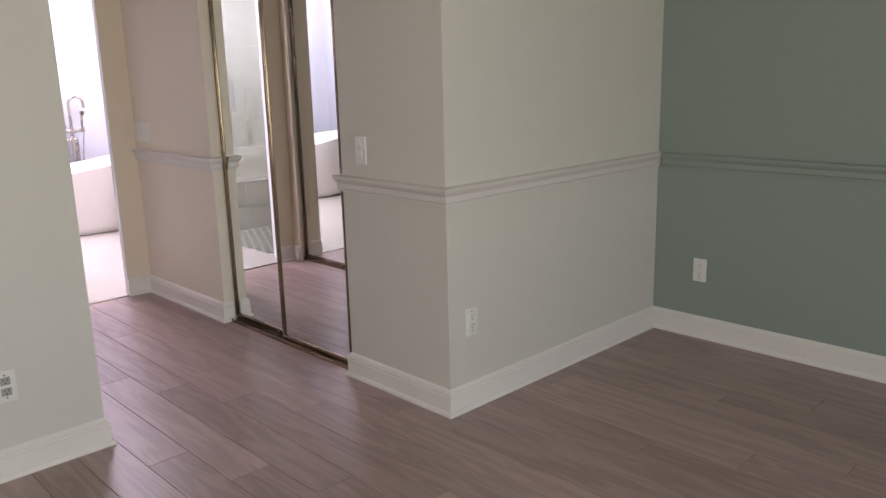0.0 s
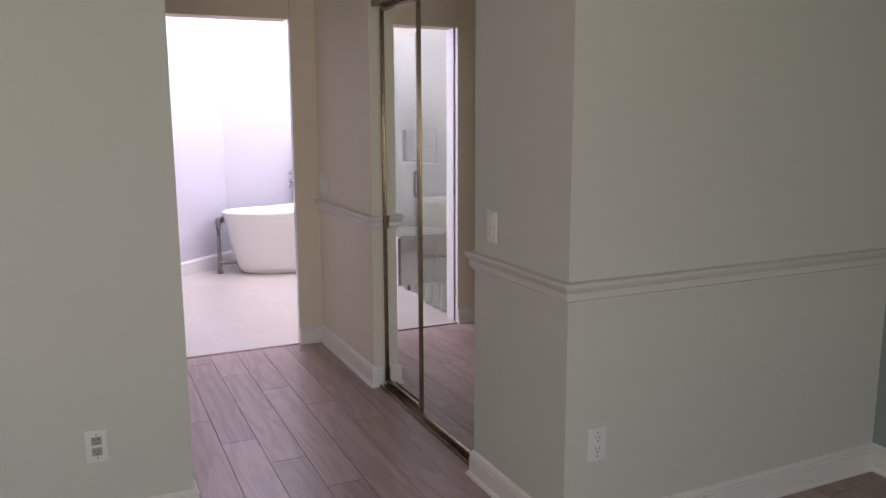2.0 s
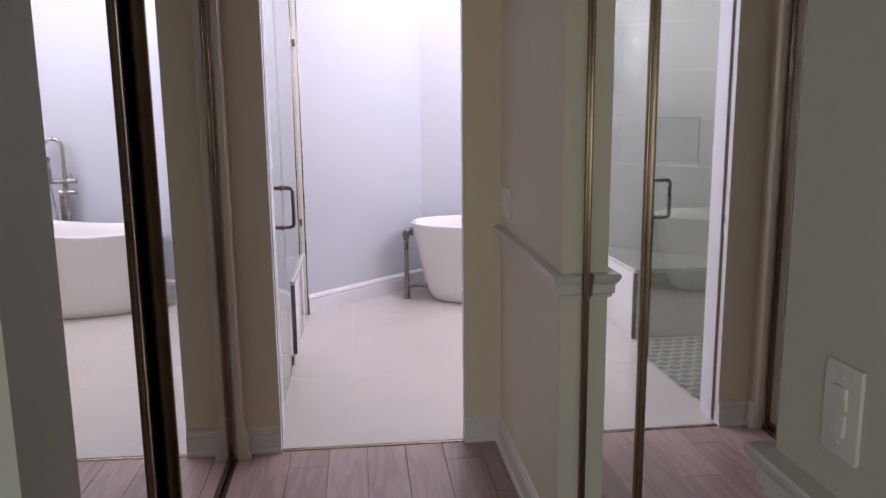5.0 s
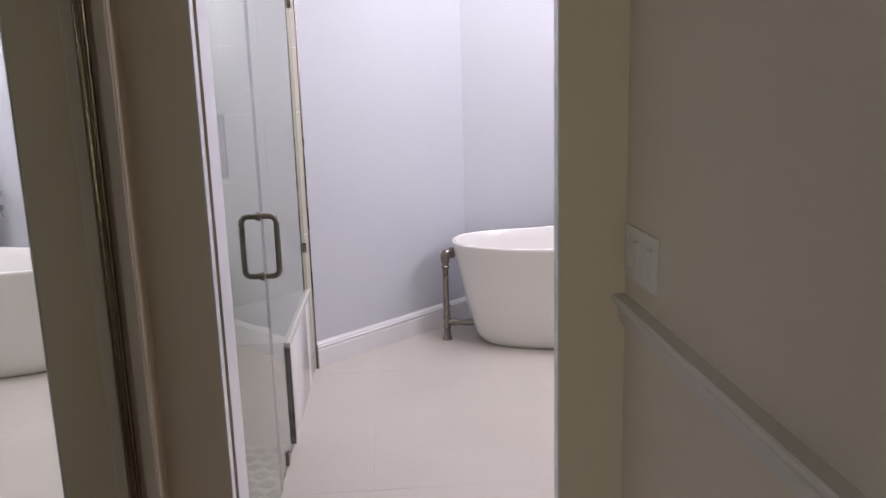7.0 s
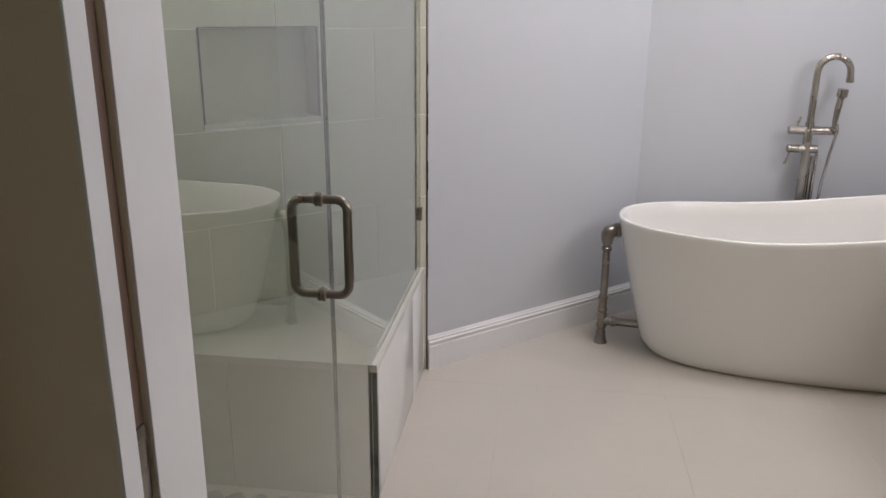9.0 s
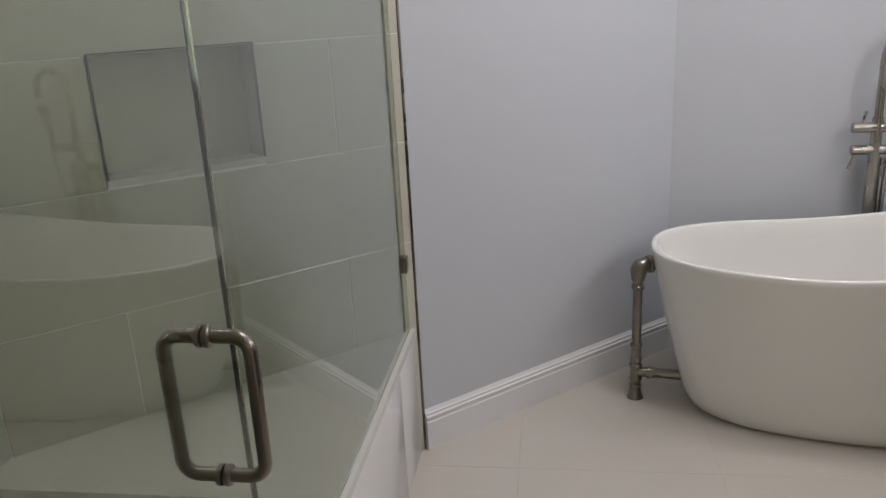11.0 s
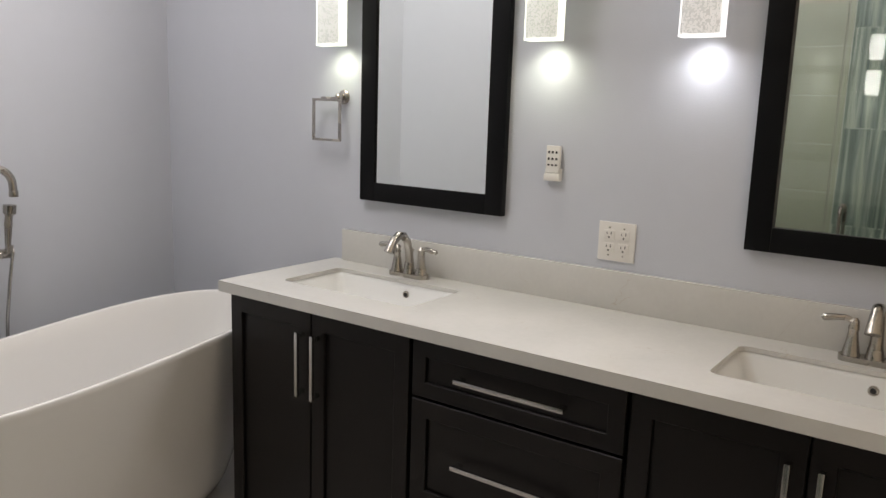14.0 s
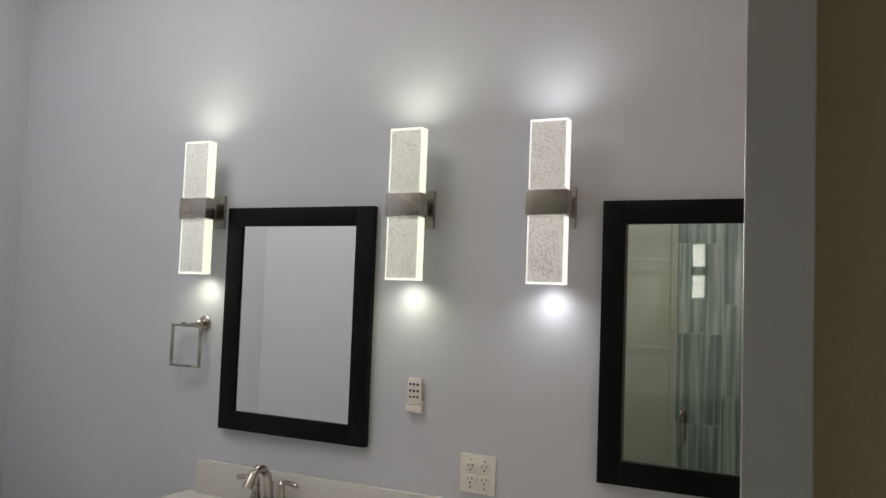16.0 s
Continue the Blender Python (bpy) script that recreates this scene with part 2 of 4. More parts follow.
SOCKET_GREY = material("aged_grey_plastic", (0.38, 0.365, 0.33), 0.4, vary=0.08)
HOLE = material("dark_slot", (0.015, 0.013, 0.012), 0.6)
STONE_EDGE = material("dark_stone_edge", (0.20, 0.205, 0.19), 0.3, vary=0.35, scale=14)
GLASS = glass_material("shower_glass", (0.89, 0.955, 0.90))
BUBBLE = {c: bubble_glass("bubble_glass_" + c, t, 0.34) for c, t in (("warm", (0.97, 1.0, 0.84)), ("cool", (1.0, 0.95, 0.97)))}
RIM = {c: glow("glowing_rim_" + c, t, 1.35) for c, t in (("warm", (0.97, 1.0, 0.84)), ("cool", (1.0, 0.96, 1.0)))}


# ---- builders ----
def box(bm, x0, x1, y0, y1, z0, z1, bevel=0.0, segs=2):
    made = bmesh.ops.create_cube(bm, size=1, matrix=Matrix.Translation(((x0 + x1) / 2, (y0 + y1) / 2, (z0 + z1) / 2)) @ Matrix.Diagonal((abs(x1 - x0), abs(y1 - y0), abs(z1 - z0), 1)))
    if bevel:
        bmesh.ops.bevel(bm, geom=list({e for v in made["verts"] for e in v.link_edges}), offset=bevel, segments=segs, profile=0.6, affect="EDGES")
    return bm


def boxes(*dims, bevel=0.0):
    bm = bmesh.new()
    for d in dims:
        box(bm, *d, bevel=bevel)
    return bm


def prism(poly, z0, z1, bm=None):
    """A flat outline pulled up from z0 to z1."""
    bm = bm or bmesh.new()
    low, high = [bm.verts.new((x, y, z0)) for x, y in poly], [bm.verts.new((x, y, z1)) for x, y in poly]
    bm.faces.new(low[::-1]), bm.faces.new(high)
    for i in range(len(poly)):
        j = (i + 1) % len(poly)
        bm.faces.new((low[i], low[j], high[j], high[i]))
    bmesh.ops.recalc_face_normals(bm, faces=bm.faces)
    return bm


def tube(points, radius, sides=14, bm=None):
    """A round bar through the points; radius may be one number or one a point."""
    bm = bm or bmesh.new()
    pts = [Vector(p) for p in points]
    radii = radius if isinstance(radius, (list, tuple)) else [radius] * len(pts)
    rings, up = [], None
    for i, p in enumerate(pts):
        d = (pts[min(i + 1, len(pts) - 1)] - pts[max(i - 1, 0)]).normalized()
        if up is None:
            up = d.orthogonal().normalized()
        up = (up - d * up.dot(d)).normalized()
        side = d.cross(up)
        rings.append([bm.verts.new(p + (up * math.cos(a) + side * math.sin(a)) * radii[i]) for a in (2 * math.pi * k / sides for k in range(sides))])
    for a, b in zip(rings, rings[1:]):
        for k in range(sides):
            bm.faces.new((a[k], a[(k + 1) % sides], b[(k + 1) % sides], b[k]))
    bm.faces.new(rings[0][::-1]), bm.faces.new(rings[-1])
    bmesh.ops.recalc_face_normals(bm, faces=bm.faces)
    return bm


def lathe(center, profile, sides=24, axis="z", bm=None):
    """A turned form: pairs of (radius, height) about an axis through the centre."""
    c = Vector(center)
    d = {"x": Vector((1, 0, 0)), "y": Vector((0, 1, 0)), "z": Vector((0, 0, 1))}[axis]
    return tube([c + d * h + d * i * 1e-6 for i, (r, h) in enumerate(profile)], [max(r, 1e-4) for r, h in profile], sides, bm)


def arc(c, r, a0, a1, n, u, v):
    c, u, v = Vector(c), Vector(u), Vector(v)
    return [c + u * (r * math.cos(a)) + v * (r * math.sin(a)) for a in (radians(a0 + (a1 - a0) * i / n) for i in range(n + 1))]


def smooth_by_angle(bm, degrees=38):
    for f in bm.faces:
        f.smooth = True
    for e in bm.edges:
        if len(e.link_faces) == 2 and e.calc_face_angle(0) > radians(degrees):
            e.smooth = False


def part(name, bm, mat, parent=None, label="", kind="", category="", smooth=True):
    """One mesh object out of a bmesh in world places, under a thing or a part."""
    if smooth:
        smooth_by_angle(bm)
    me = bpy.data.meshes.new(name)
    bm.to_mesh(me)
    bm.free()
    me.materials.append(mat)
    ob = new(name, me)
    if parent is not None:
        ob.parent = parent
        if parent.type == "EMPTY":
            ob.matrix_parent_inverse = parent.matrix_basis.inverted()
    return tagged(ob, label, category, "", kind)


def thing(name, at, label, category, group=""):
    ob = new(name)
    ob.empty_display_size = 0.1
    ob.matrix_basis = Matrix.Translation(at)
    return tagged(ob, label, category, group)


def structure(name, bm, mat, label="", smooth=False):
    return part(name, bm, mat, None, label, "structure", smooth=smooth)


def moulding(name, path, profile, mat, inward, label, parent=None):
    """A moulding along a path on the floor plan; profile: (distance from wall, height); inward: +1 where the room is to the left of the way."""
    bm = bmesh.new()
    pts = [Vector((x, y)) for x, y in path]
    rings = []
    for i, p in enumerate(pts):
        dirs = []
        if i:
            dirs.append((pts[i] - pts[i - 1]).normalized())
        if i < len(pts) - 1:
            dirs.append((pts[i + 1] - pts[i]).normalized())
        normals = [Vector((-d.y, d.x)) * inward for d in dirs]
        n = sum(normals, Vector((0, 0))).normalized()
        n = n / max(0.2, n.dot(normals[0]))
        rings.append([bm.verts.new((p.x + n.x * d, p.y + n.y * d, z)) for d, z in profile])
    k = len(profile)
    for a, b in zip(rings, rings[1:]):
        for j in range(k):
            bm.faces.new((a[j], a[(j + 1) % k], b[(j + 1) % k], b[j]))
    bm.faces.new(rings[0]), bm.faces.new(rings[-1][::-1])
    bmesh.ops.recalc_face_normals(bm, faces=bm.faces)
    for f in bm.faces:
        f.smooth = False
    return part(name, bm, mat, parent, label, "structure", smooth=False)


# ---- large structure ----
TOP, BATH_TOP, HEAD = 2.75, 3.30, 2.035
XL, XLF, XR, XS = 0.482, 0.486, 1.562, 3.09              # corridor faces
YL, YA = 1.43, 0.640               # bedroom faces beside the corridor
YE, YN = 1.65, 1.288              # ends of the walls where the closets begin
YD, YB, YJ = 3.44, 3.608, 3.477   # doorway wall: hall face, bath face, bath face right of the opening
JL, JR = 0.632, 1.405             # doorway jambs
XV = 3.08                         # vanity wall
C0, C1, C2 = (-0.235, 4.868), (1.478, 6.428), (XV, 6.505)

structure("wall_bedroom_left", boxes((-3.0, XL - 0.12, YL, YL + 0.14, 0, TOP), (XL - 0.12, XL, YL, YE, 0, TOP)), PAINT)
structure("wall_hall_left_far", boxes((0.36, XLF, 3.375, YD, 0, HEAD), (0.36, XLF, YE, YD, HEAD, TOP)), DOOR_WALL_PAINT)
structure("wall_closet_left", boxes((-0.36, -0.24, YL + 0.14, YD, 0, TOP)), PAINT)
structure("wall_doorway_left", boxes((-0.36, JL - 0.004, YD, YD + 0.030, 0, TOP), (-0.36, JL - 0.004, YD + 0.062, YB, 0, BATH_TOP), (-0.36, JL - 0.34, YD + 0.030, YD + 0.062, 0, TOP)), DOOR_WALL_PAINT)
structure("wall_doorway_head", boxes((JL, JR, YD, YB, HEAD, BATH_TOP)), DOOR_WALL_PAINT)
structure("wall_doorway_right", boxes((JR + 0.003, 3.2, YD, YJ, 0, BATH_TOP)), DOOR_WALL_PAINT)
structure("wall_hall_right", boxes((XR, XR + 0.12, 2.47, YD, 0, HEAD)), HALL_PAINT)
structure("wall_closet_header", boxes((XR, XR + 0.12, YN, YD, HEAD, TOP)), HALL_PAINT)
structure("wall_hall_corner", boxes((XR, XR + 0.12, YA + 0.12, YN, 0, TOP)), PAINT)
structure("wall_bedroom_front", boxes((XR, XS, YA, YA + 0.12, 0, TOP)), PAINT)
structure("wall_sage", boxes((XS, 3.22, -3.5, YA + 0.12, 0, TOP)), SAGE)
structure("wall_closet_right", boxes((XS, 3.22, YA + 0.12, YD, 0, TOP)), PAINT)
structure("wall_bedroom_west", boxes((-3.10, -3.0, -3.5, YL + 0.14, 0, TOP)), PAINT)
structure("wall_bedroom_back", boxes((-3.10, -1.75, -3.62, -3.5, 0, TOP), (0.55, 3.22, -3.62, -3.5, 0, TOP), (-1.75, 0.55, -3.62, -3.5, 0, 0.65), (-1.75, 0.55, -3.62, -3.5, 2.25, TOP)), PAINT)
structure("ceiling_bedroom", boxes((-3.10, 3.22, -3.62, YD, TOP, TOP + 0.12)), CEIL)
structure("wall_vanity", boxes((XV, XV + 0.12, YJ, 6.62, 0, BATH_TOP)), BLUE)
structure("wall_tub", prism([C1, C2, (C2[0], C2[1] + 0.12), (C1[0] - 0.05, C1[1] + 0.12)], 0, BATH_TOP), BLUE)


def along(s, off=0.0):
    """A point s metres along the slanted wall from the shower's corner, off metres into the room."""
    d = Vector((C1[0] - C0[0], C1[1] - C0[1])).normalized()
    return (C0[0] + d.x * s + d.y * off, C0[1] + d.y * s - d.x * off)


S_END = math.dist(C0, C1)
S_TILE = 1.142
NICHE = (0.316, 0.708, 1.026, 1.330)
structure("wall_slanted", prism([along(S_TILE), C1, (C1[0] - 0.05, C1[1] + 0.12), along(S_TILE, -0.12)], 0, BATH_TOP), BLUE)
_bm = prism([along(0, -0.0022), along(S_TILE, -0.0022), along(S_TILE, -0.12), along(-0.1, -0.12)], 0, NICHE[2])
prism([along(0, -0.0022), along(S_TILE, -0.0022), along(S_TILE, -0.12), along(-0.1, -0.12)], NICHE[3], BATH_TOP, _bm)
prism([along(0, -0.0022), along(NICHE[0], -0.0022), along(NICHE[0], -0.12), along(-0.1, -0.12)], NICHE[2], NICHE[3], _bm)
prism([along(NICHE[1], -0.0022), along(S_TILE, -0.0022), along(S_TILE, -0.12), along(NICHE[1], -0.12)], NICHE[2], NICHE[3], _bm)
prism([along(NICHE[0], -0.10), along(NICHE[1], -0.10), along(NICHE[1], -0.12), along(NICHE[0], -0.12)], NICHE[2], NICHE[3], _bm)
wall_shower_back = structure("wall_shower_back", _bm, TILE_GROUT, "pale grey tiled shower wall with a recessed niche")
wall_shower_side = structure("wall_shower_side", boxes((-0.36, -0.2372, YB, 5.0, 0, BATH_TOP)), TILE_GROUT, "shower side wall in pale and striped tile")
SKX0, SKX1, SKY0, SKY1 = 1.25, 2.35, 5.00, 5.94
structure("ceiling_bathroom", boxes((-0.36, SKX0, YD, 6.62, BATH_TOP, BATH_TOP + 0.12), (SKX1, 3.22, YD, 6.62, BATH_TOP, BATH_TOP + 0.12), (SKX0, SKX1, YD, SKY0, BATH_TOP, BATH_TOP + 0.12), (SKX0, SKX1, SKY1, 6.62, BATH_TOP, BATH_TOP + 0.12)), CEIL)
structure("window_skylight", boxes((SKX0, SKX0 + 0.04, SKY0, SKY1, BATH_TOP - 0.01, BATH_TOP + 0.3), (SKX1 - 0.04, SKX1, SKY0, SKY1, BATH_TOP - 0.01, BATH_TOP + 0.3), (SKX0 + 0.04, SKX1 - 0.04, SKY0, SKY0 + 0.04, BATH_TOP - 0.01, BATH_TOP + 0.3), (SKX0 + 0.04, SKX1 - 0.04, SKY1 - 0.04, SKY1, BATH_TOP - 0.01, BATH_TOP + 0.3)), TRIM)
window = structure("window_bedroom", boxes((-1.75, -1.69, -3.62, -3.5, 0.65, 2.25), (0.49, 0.55, -3.62, -3.5, 0.65, 2.25), (-1.69, 0.49, -3.62, -3.5, 0.65, 0.71), (-1.69, 0.49, -3.62, -3.5, 2.19, 2.25), (-0.63, -0.57, -3.6, -3.52, 0.71, 2.19)), TRIM)
structure("floor_base", boxes((-3.10, 3.22, -3.62, YD, -0.12, -0.012)), SUBFLOOR)
structure("floor_bathroom_base", boxes((-0.36, 3.22, YD, 6.62, -0.12, -0.004)), GROUT)
structure("threshold", boxes((JL + 0.001, JR - 0.001, YD - 0.012, YD + 0.008, -0.01, 0.005), bevel=0.002), BRASS, "thin metal strip between oak planks and cream tile")

BASE = [(0, 0), (0.026, 0), (0.026, 0.008), (0.022, 0.016), (0.015, 0.02), (0.015, 0.080), (0.011, 0.0815), (0.011, 0.0875), (0.0145, 0.089), (0.0145, 0.095), (0.010, 0.0965), (0.010, 0.102), (0.005, 0.108), (0.0, 0.112)]
BATH_BASE = [(0, 0), (0.016, 0), (0.016, 0.098), (0.013, 0.101), (0.013, 0.108), (0.0165, 0.111), (0.0165, 0.118), (0.011, 0.121), (0.011, 0.128), (0.006, 0.132), (0.0, 0.142)]
RAIL = [(0, 0.862), (0.010, 0.864), (0.010, 0.872), (0.017, 0.878), (0.017, 0.902), (0.023, 0.908), (0.030, 0.920), (0.032, 0.930), (0.029, 0.934), (0, 0.936)]
moulding("baseboard", [(-3.0, YL), (XL, YL), (XL, YE)], BASE, TRIM, -1, "glossy white stepped baseboard on a cream wall")
moulding("baseboard", [(XLF, 3.375), (XLF, YD), (JL, YD)], BASE, TRIM, -1, "glossy white stepped baseboard beside the closet")
moulding("baseboard", [(XR + 0.05, 2.47), (XR, 2.47), (XR, YD), (JR, YD)], BASE, TRIM, 1, "glossy white stepped baseboard in the hall")
moulding("baseboard", [(XR + 0.05, YN), (XR, YN), (XR, YA), (XS, YA), (XS, -3.5)], BASE, TRIM, -1, "glossy white stepped baseboard round the corner wall")
moulding("chair_rail", [(XR + 0.05, 2.47), (XR, 2.47), (XR, YD)], RAIL, RAIL_PAINT, 1, "painted wooden chair rail in the hall")
moulding("chair_rail", [(XR + 0.05, YN), (XR, YN), (XR, YA), (XS, YA)], RAIL, RAIL_PAINT, -1, "painted wooden chair rail round the corner wall")
moulding("chair_rail", [(XS, YA - 0.033), (XS, -3.5)], RAIL, SAGE, -1, "sage green painted chair rail on the green wall")
moulding("baseboard_bathroom", [along(S_TILE + 0.004), C1, C2, (XV, 5.46)], BATH_BASE, BATH_TRIM, -1, "white moulded baseboard below the pale blue wall")


# ---- closet mirror doors ----
def mirror_door(at_x, y0, y1, face, tilt, label):
    """A sliding mirror panel in a slim brass frame, whose mirror looks along face (+1 or -1 in x)."""
    t = thing("mirror_door", (at_x, (y0 + y1) / 2, 0.02), label, "sliding mirror door", "mirror doors of the closets")
    x0, x1 = at_x, at_x - face * 0.022
    st = 0.016
    for y in (y0, y1 - st):
        bm = bmesh.new()
        box(bm, x0 + face * 0.010, x1, y, y + st, 0.022, 1.995, bevel=0.004, segs=3)
        box(bm, x0 + face * 0.006, x1, y + (st if y == y0 else -0.006), y + (st + 0.006 if y == y0 else 0), 0.022, 1.995, bevel=0.002)
        part("stile", bm, BRASS, t)
    for z in (0.02, 1.975):
        part("rail", boxes((x0 + face * 0.008, x1, y0 + st, y1 - st, z, z + 0.022), bevel=0.003), BRASS, t)
    part("mirror", boxes((x0, x0 - face * 0.005, y0 + st, y1 - st, 0.042, 1.975)), MIRROR, t, smooth=False)
    t.matrix_basis = t.matrix_basis @ pose(0, 0, 0, 0, 0, tilt)
    return t


mirror_door(0.440, 1.655, 2.215, 1, TILT_L, "mirrored sliding closet door in a slim brass frame beside the cream wall end")
mirror_door(0.440, 2.47, 3.365, 1, 0, "mirrored sliding closet door in a slim brass frame beside the bathroom doorway")
mirror_door(0.402, 2.18, 2.54, 1, 0, "mirrored sliding closet door on the rear track, mostly hidden")
mirror_door(1.606, 1.340, 1.930, -1, TILT_R, "mirrored sliding closet door in brass on the front track")
mirror_door(1.634, 1.912, 2.465, -1, TILT_R2, "mirrored sliding closet door in brass on the rear track")


def closet_track(y0, y1, x0, x1, label):
    t = thing("closet_track", ((x0 + x1) / 2, (y0 + y1) / 2, 0), label, "door track", "tracks of the closets")
    part("sill", boxes((x0, x1, y0, y1, -0.002, 0.006), bevel=0.001), BRASS, t)
    w = (x1 - x0)
    for i in range(4):
        x = x0 + w * (i + 0.2) / 3.6
        part("rib", boxes((x, x + 0.003, y0, y1, 0.006, 0.018)), BRASS, t)
    part("head_track", boxes((x0, x1, y0, y1, 2.0, HEAD), bevel=0.002), BRASS, t)


closet_track(YE + 0.002, 3.373, 0.385, 0.462, "brass double floor track under the mirrored doors of the wide closet")
closet_track(YN + 0.003, 2.468, 1.580, 1.665, "brass double floor track under the mirrored doors of the narrow closet")
structure("jamb_trim", boxes((0.458, XLF - 0.001, 3.366, 3.375, 0, HEAD), bevel=0.003), HALL_PAINT)


# ---- doorway: pocket door slot ----
door = thing("pocket_door", (JL - 0.008, YD + 0.046, 0), "painted pocket door slid fully into its wall slot, edge showing", "door")
part("door_edge", boxes((JL - 0.30, JL - 0.009, YD + 0.032, YD + 0.060, 0.012, HEAD - 0.01)), material("brown_door_edge", (0.16, 0.10, 0.07), 0.5), door)
part("edge_pull", boxes((JL - 0.0095, JL - 0.005, YD + 0.036, YD + 0.056, 0.87, 0.96), bevel=0.001), DARK_NICKEL, door, "dark metal edge pull")
for y0, y1 in ((YD - 0.003, YD + 0.030), (YD + 0.062, YB + 0.004)):
    structure("jamb_trim", boxes((JL - 0.004, JL, y0, y1, 0, HEAD), bevel=0.0012), BATH_TRIM)
structure("jamb_trim", boxes((JR - 0.001, JR + 0.003, YD - 0.003, YJ + 0.003, 0, HEAD), bevel=0.0012), BATH_TRIM)


# ---- electrical plates ----
def face_frame(origin, normal):
    """A pose whose x runs along the wall, y out of the wall and z up."""
    n = Vector(normal).normalized()
    x = n.cross(Vector((0, 0, 1)))
    return Matrix.Translation(origin) @ Matrix((x, n, (0, 0, 1))).transposed().to_4x4()


def outlet_local(bm_list, cx):
    for cz in (-0.0195, 0.0195):
        bm_list["body"].append((cx - 0.0165, cx + 0.0165, 0.0, 0.0085, cz - 0.0145, cz + 0.0145))
        for dx, w, h in ((-0.0065, 0.0022, 0.009), (0.0065, 0.0022, 0.007)):
            bm_list["slot"].append((cx + dx - w / 2, cx + dx + w / 2, 0.006, 0.0092, cz + 0.001, cz + 0.001 + h))
        bm_list["slot"].append((cx - 0.0025, cx + 0.0025, 0.006, 0.0092, cz - 0.0095, cz - 0.005))


def plate(name, origin, normal, gangs, kind, label, category, socket=None):
    """A wall plate with that many outlets or rocker switches."""
    t = thing(name, (0, 0, 0), label, category)
    w = 0.070 + 0.046 * (gangs - 1)
    part("plate", boxes((-w / 2, w / 2, 0, 0.006, -0.0585, 0.0585), bevel=0.0022), PLASTIC, t)
    for g in range(gangs):
        cx = (g - (gangs - 1) / 2) * 0.046
        if kind == "outlet":
            d = {"body": [], "slot": []}
            outlet_local(d, cx)
            part("socket", boxes(*d["body"], bevel=0.0012), socket or PLASTIC, t)
            part("slots", boxes(*d["slot"]), HOLE, t, kind="")
        elif kind == "stack":
            for cz, lean in ((0.0165, 0.10), (-0.0165, -0.10)):
                rk = box(bmesh.new(), cx - 0.0125, cx + 0.0125, 0.0, 0.010, cz - 0.0145, cz + 0.0145, bevel=0.002)
                for v in rk.verts:
                    if v.co.y > 0.006:
                        v.co.y += (v.co.z - cz) * lean
                part("rocker", rk, PLASTIC, t)
        else:
            bm = bmesh.new()
            box(bm, cx - 0.0167, cx + 0.0167, 0.0, 0.0075, -0.0335, 0.0335, bevel=0.001)
            part("switch_frame", bm, PLASTIC, t)
            rk = box(bmesh.new(), cx - 0.0145, cx + 0.0145, 0.0, 0.010, -0.031, 0.031, bevel=0.002)
            for v in rk.verts:
                if v.co.y > 0.006:
                    v.co.y += v.co.z * (0.10 if g % 2 == 0 else -0.10)
            part("rocker", rk, PLASTIC, t)
        for z in (-0.0415, 0.0415):
            part("screw", lathe((cx, 0.0055, z), [(0.003, 0), (0.003, 0.0012), (0.0022, 0.0018)], 10, "y"), PLASTIC if kind != "outlet" else NICKEL, t)
    t.matrix_basis = face_frame(origin, normal)
    return t


plate("wall_outlet", (0.169, YL, 0.338), (0, -1, 0), 1, "outlet", "white outlet with greyed sockets low on the cream bedroom wall", "electrical outlet", SOCKET_GREY)
plate("wall_outlet", (1.688, YA, 0.372), (0, -1, 0), 1, "outlet", "white duplex outlet low on the corner wall", "electrical outlet")
plate("wall_outlet", (XS, 0.381, 0.352), (-1, 0, 0), 1, "outlet", "white duplex outlet on the sage green wall", "electrical outlet")
plate("light_switch", (XR, 1.145, 1.050), (-1, 0, 0), 1, "stack", "white double rocker switch above the chair rail", "light switch")
plate("light_switch", (XR, 3.322, 1.044), (-1, 0, 0), 4, "switch", "white four-gang rocker switch plate beside the doorway", "light switch")
plate("wall_outlet", (XV, 4.352, 1.097), (-1, 0, 0), 2, "outlet", "white double duplex outlet above the backsplash", "electrical outlet")

# ---- shower ----
bench_poly = [(-0.235, 4.745), (0.603, 4.745), (0.603, along(S_TILE)[1] - 0.006), (-0.235, 4.862)]
bench = thing("shower_bench", (0.2, 4.9, 0), "built-in shower bench with a pale quartz top and tiled front", "shower bench")
part("bench_core", prism([(-0.235, 4.765), (0.588, 4.765), (0.588, along(1.12)[1] - 0.006), (-0.235, 4.862)], 0, 0.412), GROUT, bench, smooth=False)
part("bench_top", prism(bench_poly, 0.413, 0.435), QUARTZ, bench, "pale quartz slab", smooth=False)
for i, (a, b) in enumerate(((-0.235, 0.15), (0.153, 0.572))):
    part("front_tile", boxes((a, b, 4.755, 4.7645, 0.0, 0.41), bevel=0.001), WALL_TILE, bench)
part("corner_strip", boxes((0.574, 0.602, 4.748, 4.7645, 0.0, 0.412), bevel=0.001), STONE_EDGE, bench, "dark grey stone edge strip")
for a, b in ((4.767, 5.372), (5.375, 5.615)):
    part("side_tile", boxes((0.5885, 0.600, a, b, 0.0, 0.41), bevel=0.001), CURB_TILE, bench, "glossy white side tile")

